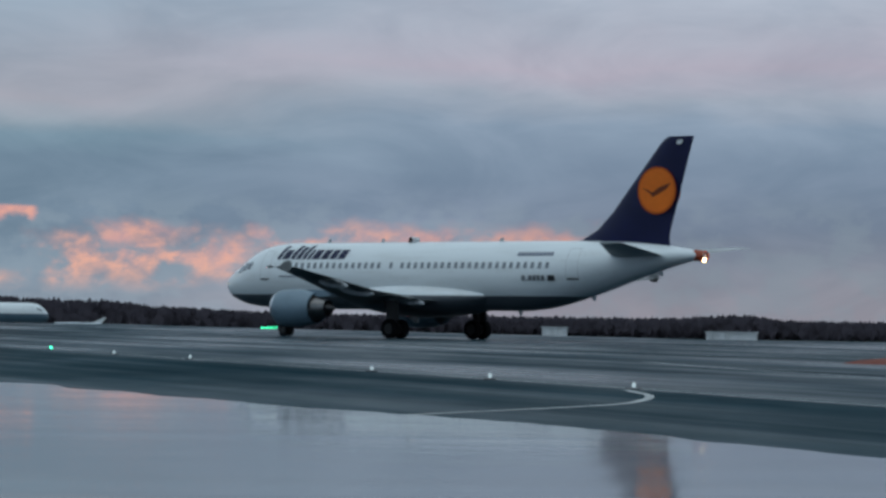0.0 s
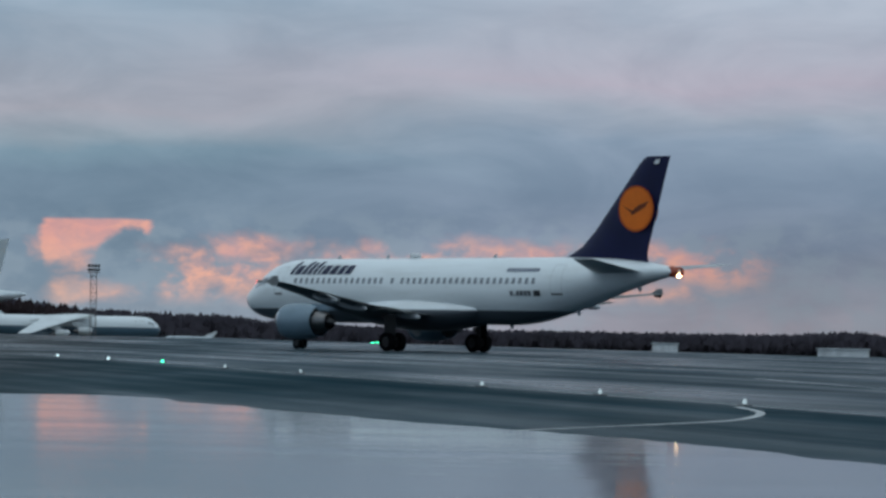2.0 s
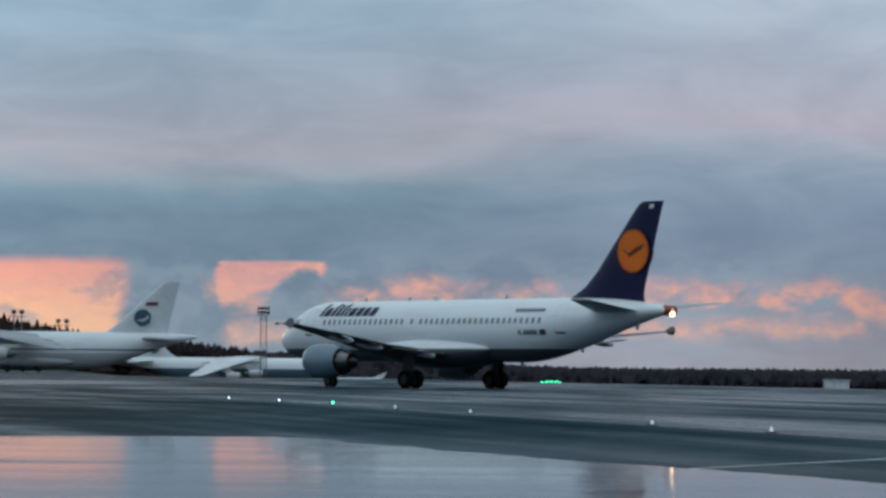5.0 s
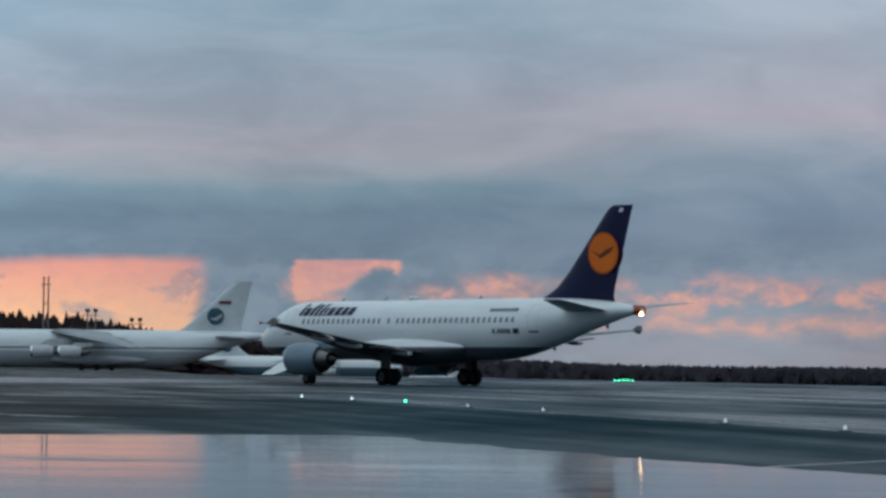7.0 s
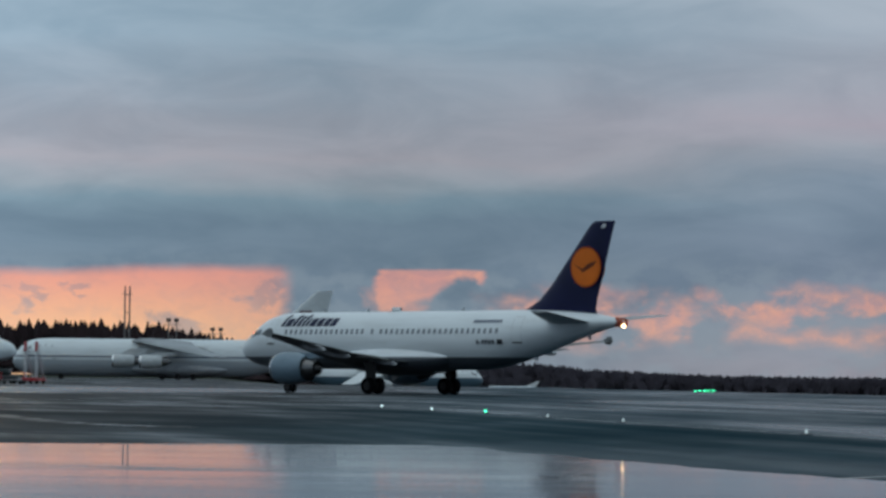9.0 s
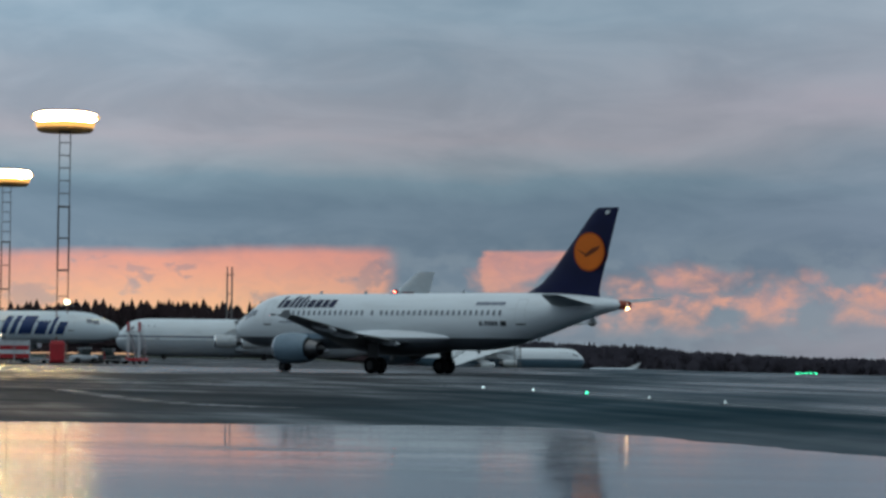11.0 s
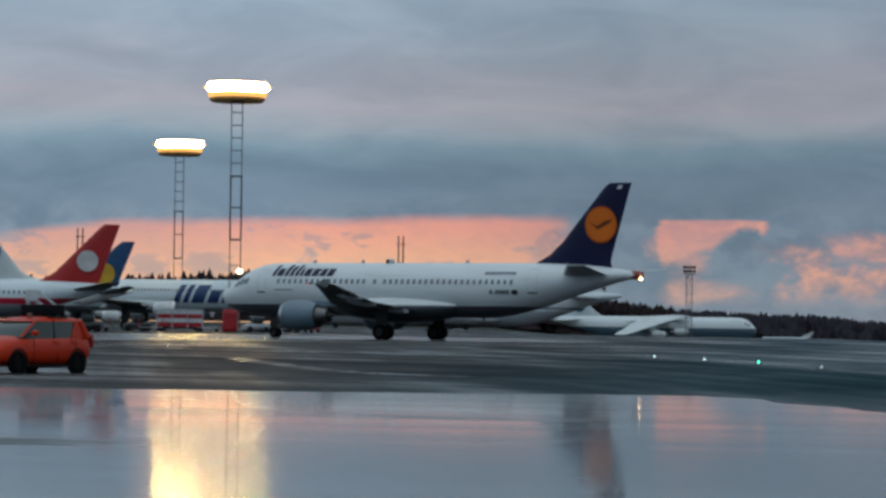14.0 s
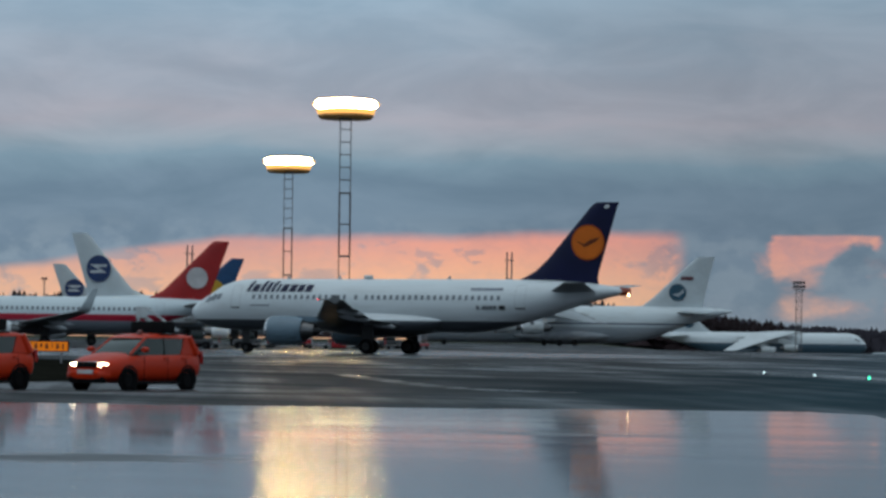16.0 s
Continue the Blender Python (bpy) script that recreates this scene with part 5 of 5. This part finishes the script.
def hatchback(at):
    car = root("car", at, label="orange hatchback with roof light bar and lit headlamps on asphalt", category="car", group="airfield service cars")
    secs = [(2.0, 0.52, 0.36, 0.60), (1.96, 0.66, 0.28, 0.70), (1.82, 0.76, 0.24, 0.79), (1.5, 0.81, 0.2, 0.92), (1.05, 0.82, 0.19, 1.0), (0.4, 0.83, 0.19, 1.04), (-0.6, 0.83, 0.19, 1.06),
            (-1.4, 0.82, 0.2, 1.09), (-1.75, 0.79, 0.25, 1.09), (-1.88, 0.72, 0.3, 1.03), (-1.92, 0.62, 0.36, 0.94)]
    body = part("body", loft([rounded_ring(x, h, a, b) for x, h, a, b in secs]), ORANGE, car)
    cabin = loft([plan_ring(-1.86, 1.08, 0.74, 0.70, 0.93), plan_ring(-1.82, 0.72, 0.70, 0.67, 1.15), plan_ring(-1.66, 0.30, 0.62, 0.61, 1.40)])
    part("cabin_glass", cabin, GLASS, car, "dark tinted window glass")
    part("roof", loft([plan_ring(-1.70, 0.36, 0.635, 0.625, 1.385), plan_ring(-1.64, 0.24, 0.61, 0.60, 1.44), plan_ring(-1.5, 0.04, 0.53, 0.51, 1.485), plan_ring(-1.25, -0.25, 0.40, 0.38, 1.51)]), ORANGE, car)
    for sy in (1, -1):
        for (x0, x1, w) in ((0.99, 0.22, 0.038), (-0.35, -0.42, 0.03), (-1.72, -1.50, 0.13)):
            bm = bmesh.new()
            pa, pb = Vector((x0, sy * (0.715 if x0 < 0.9 else 0.645), 0.95)), Vector((x1, sy * (0.60 if x0 < 0.9 else 0.56), 1.42))
            rod(bm, pa, pb, w, w * 0.85, 8)
            part("pillar", bm, BLACK if x0 == -0.35 else ORANGE, car)
        quarter = [(-1.82, sy * 0.735, 0.95), (-1.02, sy * 0.738, 0.95), (-1.30, sy * 0.642, 1.40), (-1.64, sy * 0.642, 1.40)]
        quad_plate(quarter if sy > 0 else quarter[::-1], 0.012, ORANGE, car, "rear_quarter_panel")
        part("mirror", loft([rounded_ring(-0.06, 0.10, -0.065, 0.065, 2.6, 16), rounded_ring(0.0, 0.115, -0.075, 0.075, 2.6, 16), rounded_ring(0.08, 0.07, -0.045, 0.045, 2.6, 16)]), ORANGE, car, at=pose(0.72, sy * 0.92, 1.08))
        part("mirror_arm", block((0.66, min(sy * 0.70, sy * 0.9), 1.03, 0.74, max(sy * 0.70, sy * 0.9), 1.07), bevel=0.01), BLACK, car)
        lamp = loft([rounded_ring(0, 0.13, -0.06, 0.06, 2.6, 20), rounded_ring(-0.2, 0.16, -0.08, 0.08, 2.6, 20)])
        part("headlight", lamp, HEADLAMP, car, "lit warm-white headlight", at=pose(1.945, sy * 0.52, 0.66, 0, 0, sy * 24))
        part("fog_light", lathe([(0.03, 0.02), (0.02, 0.07), (-0.08, 0.075)], "x", 14), surface("lamp_glass", (0.4, 0.4, 0.4), 0.1, bump=0), car, at=pose(1.97, sy * 0.52, 0.38))
        part("tail_light", block((-0.07, -0.06, -0.17, 0.06, 0.06, 0.17), bevel=0.03), TAILRED, car, "red tail light", at=pose(-1.93, sy * 0.70, 0.88))
        for xs in (0.62, -0.38, -1.15):
            part("door_seam", block((xs - 0.006, sy * 0.822 - 0.006, 0.28, xs + 0.006, sy * 0.822 + 0.006, 0.9)), BLACK, car, smooth=False)
        part("sill", block((-0.95, sy * 0.80 - 0.03, 0.17, 0.95, sy * 0.80 + 0.03, 0.25), bevel=0.012), BLACK, car, "black plastic sill")
        for xh in (-0.28, -1.05):
            part("door_handle", block((xh - 0.09, sy * 0.83 - 0.02, 0.83, xh + 0.09, sy * 0.83 + 0.02, 0.865), bevel=0.008), ORANGE, car)
        for x in (1.24, -1.23):
            arch = lathe([(-0.05, 0.355), (0.03, 0.372), (0.035, 0.33), (-0.05, 0.3)], "y", 26)
            part("wheel_arch", arch, BLACK, car, at=pose(x, sy * 0.80, 0.31))
            wheel_part("wheel", 0.315, 0.19, car, pose(x, sy * 0.745, 0.315), BLACK)
    part("grille", block((1.93, -0.33, 0.60, 2.02, 0.33, 0.74), bevel=0.02), BLACK, car, "black grille with chrome rim")
    part("grille_rim", block((1.95, -0.36, 0.735, 2.025, 0.36, 0.765), bevel=0.01), CHROME, car)
    part("lower_intake", block((1.86, -0.58, 0.20, 2.03, 0.58, 0.38), bevel=0.03), BLACK, car, "black lower air intake")
    part("bumper", loft([rounded_ring(1.9, 0.74, 0.27, 0.56), rounded_ring(2.0, 0.62, 0.29, 0.54), rounded_ring(2.05, 0.45, 0.32, 0.5)]), ORANGE, car)
    part("plate_bar", block((2.045, -0.26, 0.44, 2.06, 0.26, 0.55), bevel=0.004), WHITEPAINT, car, "plain white plate")
    rack = block((-1.1, -0.56, 1.47, -0.35, 0.56, 1.51), (-1.07, -0.5, 1.42, -0.97, -0.4, 1.48), (-1.07, 0.4, 1.42, -0.97, 0.5, 1.48), bevel=0.015)
    part("roof_rack", rack, BLACK, car, smooth=False)
    part("light_bar", block((-0.98, -0.58, 1.52, -0.50, 0.58, 1.84), bevel=0.05), BLACK, car, "black unlit roof light bar")
    part("beacon", lathe([(1.48, 0.09), (1.5, 0.08), (1.58, 0.07), (1.6, 0.02)], "z", 14), surface("dark_red_beacon", (0.16, 0.02, 0.01), 0.3, bump=0), car, at=pose(0.05, 0.2, 0))
    return car


def parked(az, dist, turn):
    p = spot(az, dist)
    return pose(p.x, p.y, terrain(p.x, p.y), 0, 0, 180 + az + turn)


car = hatchback(parked(21.37, 80.3, 51))
copy_thing(car, parked(24.57, 78.3, 48))


# ---------------------------------------------------------------- apron equipment
def stripes_trailer(az, dist):
    ob = root("baggage_trailer", parked(az, dist, -90 + 90), label="long trailer with red and white striped sides", category="trailer", group="apron equipment")
    part("chassis", block((-2.6, -0.9, 0.35, 2.6, 0.9, 0.55), bevel=0.03), BLACK, ob, smooth=False)
    for k, m in enumerate((RED, WHITEPAINT, RED, WHITEPAINT)):
        for y in (-0.87, 0.87):
            part("side_board", block((-2.6, y - 0.03, 0.56 + 0.48 * k, 2.6, y + 0.03, 1.02 + 0.48 * k), bevel=0.01), m, ob, smooth=False)
    for x in (-2.6, -0.87, 0.87, 2.6):
        for y in (-0.91, 0.91):
            part("post", block((x - 0.06, y - 0.07, 0.3, x + 0.06, y + 0.07, 2.5), bevel=0.01), GREYPAINT, ob, smooth=False)
    part("canopy", block((-2.7, -1.0, 2.5, 2.7, 1.0, 2.6), bevel=0.03), WHITEPAINT, ob, smooth=False)
    for x in (-1.9, 1.9):
        for y in (-0.7, 0.7):
            wheel_part("wheel", 0.3, 0.2, ob, pose(x, y, 0.3))
    return ob


stripes_trailer(18.45, 345)


def red_cabinet(az, dist):
    ob = root("fire_cabinet", parked(az, dist, 0), label="tall red rounded equipment cabinet on the apron", category="cabinet", group="apron equipment")
    part("cabinet", loft([plan_ring(-0.8, 0.8, 0.7, 0.7, 0.1), plan_ring(-0.85, 0.85, 0.75, 0.75, 0.3), plan_ring(-0.85, 0.85, 0.75, 0.75, 2.3), plan_ring(-0.7, 0.7, 0.6, 0.6, 2.6)]), RED, ob)
    part("door", block((-0.7, 0.74, 0.4, 0.7, 0.79, 2.2), bevel=0.02), RED, ob, smooth=False)
    part("skid", block((-0.95, -0.8, 0.0, 0.95, -0.6, 0.14), (-0.95, 0.6, 0.0, 0.95, 0.8, 0.14), bevel=0.02), BLACK, ob, smooth=False)
    return ob


red_cabinet(17.5, 345)


def passenger_stairs(az, dist, height, label, main, turn=8):
    ob = root("passenger_stairs", parked(az, dist, turn), label=label, category="aircraft stairs", group="aircraft stairs")
    part("chassis", block((-2.2, -0.9, 0.4, 2.2, 0.9, 0.7), bevel=0.04), main, ob, smooth=False)
    n = int(height / 0.26)
    for k in range(n):
        x = -2.1 + 3.2 * k / n
        part("step", block((x, -0.6, 0.7 + (height - 0.7) * k / n, x + 3.4 / n, 0.6, 0.75 + (height - 0.7) * k / n)), STEEL, ob, smooth=False)
    for sy in (-0.66, 0.66):
        bm = bmesh.new()
        rod(bm, (-2.1, sy, 0.7), (1.1, sy, height), 0.08, n=6)
        rod(bm, (-2.1, sy, 1.7), (1.1, sy, height + 1.0), 0.05, n=6)
        part("rail", bm, WHITEPAINT, ob)
        part("side_panel", block((1.1, sy - 0.04, height, 2.1, sy + 0.04, height + 1.1), bevel=0.02), main, ob, smooth=False)
        bm = bmesh.new()
        rod(bm, (1.1, sy, 0.6), (1.1, sy, height), 0.07, n=6)
        rod(bm, (2.0, sy, 0.6), (2.0, sy, height), 0.07, n=6)
        rod(bm, (1.1, sy, 0.6), (2.0, sy, height), 0.05, n=6)
        part("support", bm, WHITEPAINT, ob)
    part("landing", block((1.1, -0.7, height - 0.08, 2.1, 0.7, height), bevel=0.02), STEEL, ob, smooth=False)
    for x in (-1.6, 1.6):
        for y in (-0.75, 0.75):
            wheel_part("wheel", 0.35, 0.22, ob, pose(x, y, 0.35))
    return ob


passenger_stairs(16.0, 350, 3.8, "red and white mobile passenger stairs on the apron", RED, 76)
passenger_stairs(20.95, 298, 3.0, "pale mobile passenger stairs behind a service car", WHITEPAINT)


def tug(az, dist, main, label, turn=0):
    ob = root("apron_tug", parked(az, dist, turn), label=label, category="tug", group="apron equipment")
    part("body", loft([rounded_ring(-1.5, 0.7, 0.3, 0.95), rounded_ring(-1.4, 0.8, 0.25, 1.05), rounded_ring(0.9, 0.8, 0.25, 1.0), rounded_ring(1.5, 0.75, 0.3, 0.9)]), main, ob)
    part("cab", block((-0.7, -0.65, 1.0, 0.5, 0.65, 1.75), bevel=0.1), GLASS, ob)
    part("roof", block((-0.8, -0.72, 1.75, 0.6, 0.72, 1.85), bevel=0.04), main, ob, smooth=False)
    for x in (-1.0, 1.0):
        for y in (-0.7, 0.7):
            wheel_part("wheel", 0.36, 0.25, ob, pose(x, y, 0.36))
    return ob


tug(17.0, 352, GREYPAINT, "small grey apron tug beside a parked airliner", 20)
tug(16.55, 356, DARK, "dark apron tug under a parked airliner", -15)
tug(19.25, 335, DARK, "dark apron tug between parked airliners", 10)
tug(20.2, 300, DARK, "dark apron tug behind the service cars", -10)


def dolly(az, dist, turn=0):
    ob = root("baggage_dolly", parked(az, dist, turn), label="low flat baggage dolly on the apron", category="dolly", group="baggage dollies")
    part("deck", block((-1.3, -0.75, 0.42, 1.3, 0.75, 0.52), bevel=0.02), STEEL, ob, smooth=False)
    for x in (-1.28, 1.28):
        bm = bmesh.new()
        for y in (-0.7, 0.7):
            rod(bm, (x, y, 0.5), (x, y, 1.35), 0.03, n=6)
        rod(bm, (x, -0.7, 1.35), (x, 0.7, 1.35), 0.03, n=6)
        part("end_rail", bm, RED, ob)
    bm = bmesh.new()
    rod(bm, (1.3, 0, 0.45), (2.3, 0, 0.3), 0.035, n=6)
    part("drawbar", bm, DARK, ob)
    for x in (-0.9, 0.9):
        for y in (-0.6, 0.6):
            wheel_part("wheel", 0.2, 0.12, ob, pose(x, y, 0.2))
    return ob


base_dolly = dolly(19.0, 330, 5)
for az, d, tn in ((17.9, 338, -4), (18.95, 352, 9), (16.4, 342, 3), (20.0, 322, -6)):
    copy_thing(base_dolly, parked(az, d, tn))


def guidance_sign(az, dist):
    ob = root("taxiway_sign", parked(az, dist, -90 + 84), label="low glowing amber taxiway sign on short legs", category="sign")
    part("case", block((-0.92, -0.14, 0.52, 0.92, 0.14, 0.98), bevel=0.03), BLACK, ob, smooth=False)
    part("face", block((-0.87, 0.135, 0.56, 0.87, 0.15, 0.94), bevel=0.004), lamp_glow("amber_sign_glow", (1.0, 0.27, 0.02), 0.55), ob, "glowing amber panel")
    for k, (wide, low) in enumerate(((0.07, 0.64), (0.12, 0.64), (0.05, 0.7), (0.12, 0.64), (0.09, 0.7), (0.12, 0.64), (0.06, 0.64))):
        x = -0.68 + 0.225 * k
        part("sign_bar", block((x - wide / 2, 0.148, low, x + wide / 2, 0.156, 0.86)), surface("sign_dark_amber", (0.20, 0.045, 0.004), 0.5, bump=0), ob, smooth=False)
    for x in (-0.6, 0.6):
        bm = bmesh.new()
        rod(bm, (x, 0, -0.05), (x, 0, 0.54), 0.04, n=8)
        part("leg", bm, STEEL, ob)
    return ob


guidance_sign(23.03, 126)


def verge(cx, cy, rx, ry, turn, high, material, label):
    """A low mound of rough turf or earth, uneven at its rim."""
    bm = bmesh.new()
    n = 64
    rows = []
    for f in (1.0, 0.92, 0.75, 0.5, 0.25):
        row = []
        for k in range(n):
            a = 2 * math.pi * k / n
            w = 1 + 0.16 * noise.noise((math.cos(a) * 2.2 + cx, math.sin(a) * 2.2, 1.5)) + 0.06 * noise.noise((math.cos(a) * 9, math.sin(a) * 9, cy))
            x, y = math.cos(a) * rx * f * w, math.sin(a) * ry * f * w
            c, s = math.cos(radians(turn)), math.sin(radians(turn))
            X, Y = cx + c * x - s * y, cy + s * x + c * y
            z = terrain(X, Y) - 0.03 + high * (1 - f ** 3) * (0.8 + 0.5 * noise.noise((X * 0.6, Y * 0.6, 3)))
            row.append(bm.verts.new((X, Y, z)))
        rows.append(row)
    for a, b in zip(rows, rows[1:]):
        for k in range(n):
            bm.faces.new((a[k], a[(k + 1) % n], b[(k + 1) % n], b[k]))
    bm.faces.new(rows[-1])
    return tagged(part("ground_verge", bm, material), label, "verge", kind="structure")


TURF = surface("wet_winter_turf", (0.014, 0.014, 0.011), 0.95, vary=0.3, grain=5, bump=0.5, spec=0.0)
EARTH = surface("reddish_wet_earth", (0.16, 0.045, 0.03), 0.85, vary=0.25, grain=4, bump=0.4, spec=0.2)
verge(-61.5, 110.5, 19.0, 48.0, 29, 0.16, TURF, "dark wet turf strip behind the service cars")
verge(15.2, 94.0, 2.6, 2.2, 0, 0.3, EARTH, "small mound of reddish earth by the taxiway")


# ---------------------------------------------------------------- what moves
def motions():
    walk(airplane, [(t / 2, taxi_pose(t / 2)) for t in range(33)])
    # the wheels roll with the way gone
    gone, way = [0.0], 0.0
    for k in range(240):
        a, b = taxi(k / 15), taxi((k + 1) / 15)
        way += math.hypot(b[0] - a[0], b[1] - a[1])
        gone.append(way)
    for wheel, r in WHEELS:
        at = wheel.matrix_basis.translation.copy()
        walk(wheel, [(k / 15, pose(*at, 0, math.degrees(gone[k] / r), 0)) for k in range(241)])
    # the beacon tubes turn once in about a second, so the lamps seem to flash
    x, y, h = taxi(12.0)
    to_eye = math.degrees(math.atan2(-y, -x))
    for tube, z_b, tilt in BEACONS:
        walk(tube, [(k / 5, pose(BEACON_X, 0, z_b, 0, tilt, to_eye - 180 + math.degrees(taxi(k / 5)[2]) + (k / 5 - 12.0) * 360 / 1.075)) for k in range(81)])
    # the clouds drift slowly to the north
    walk(backdrop, [(t, pose(0, 0, 0, 0, 0, -0.0325 * (t - 8))) for t in (0, 8, 16)])


motions()
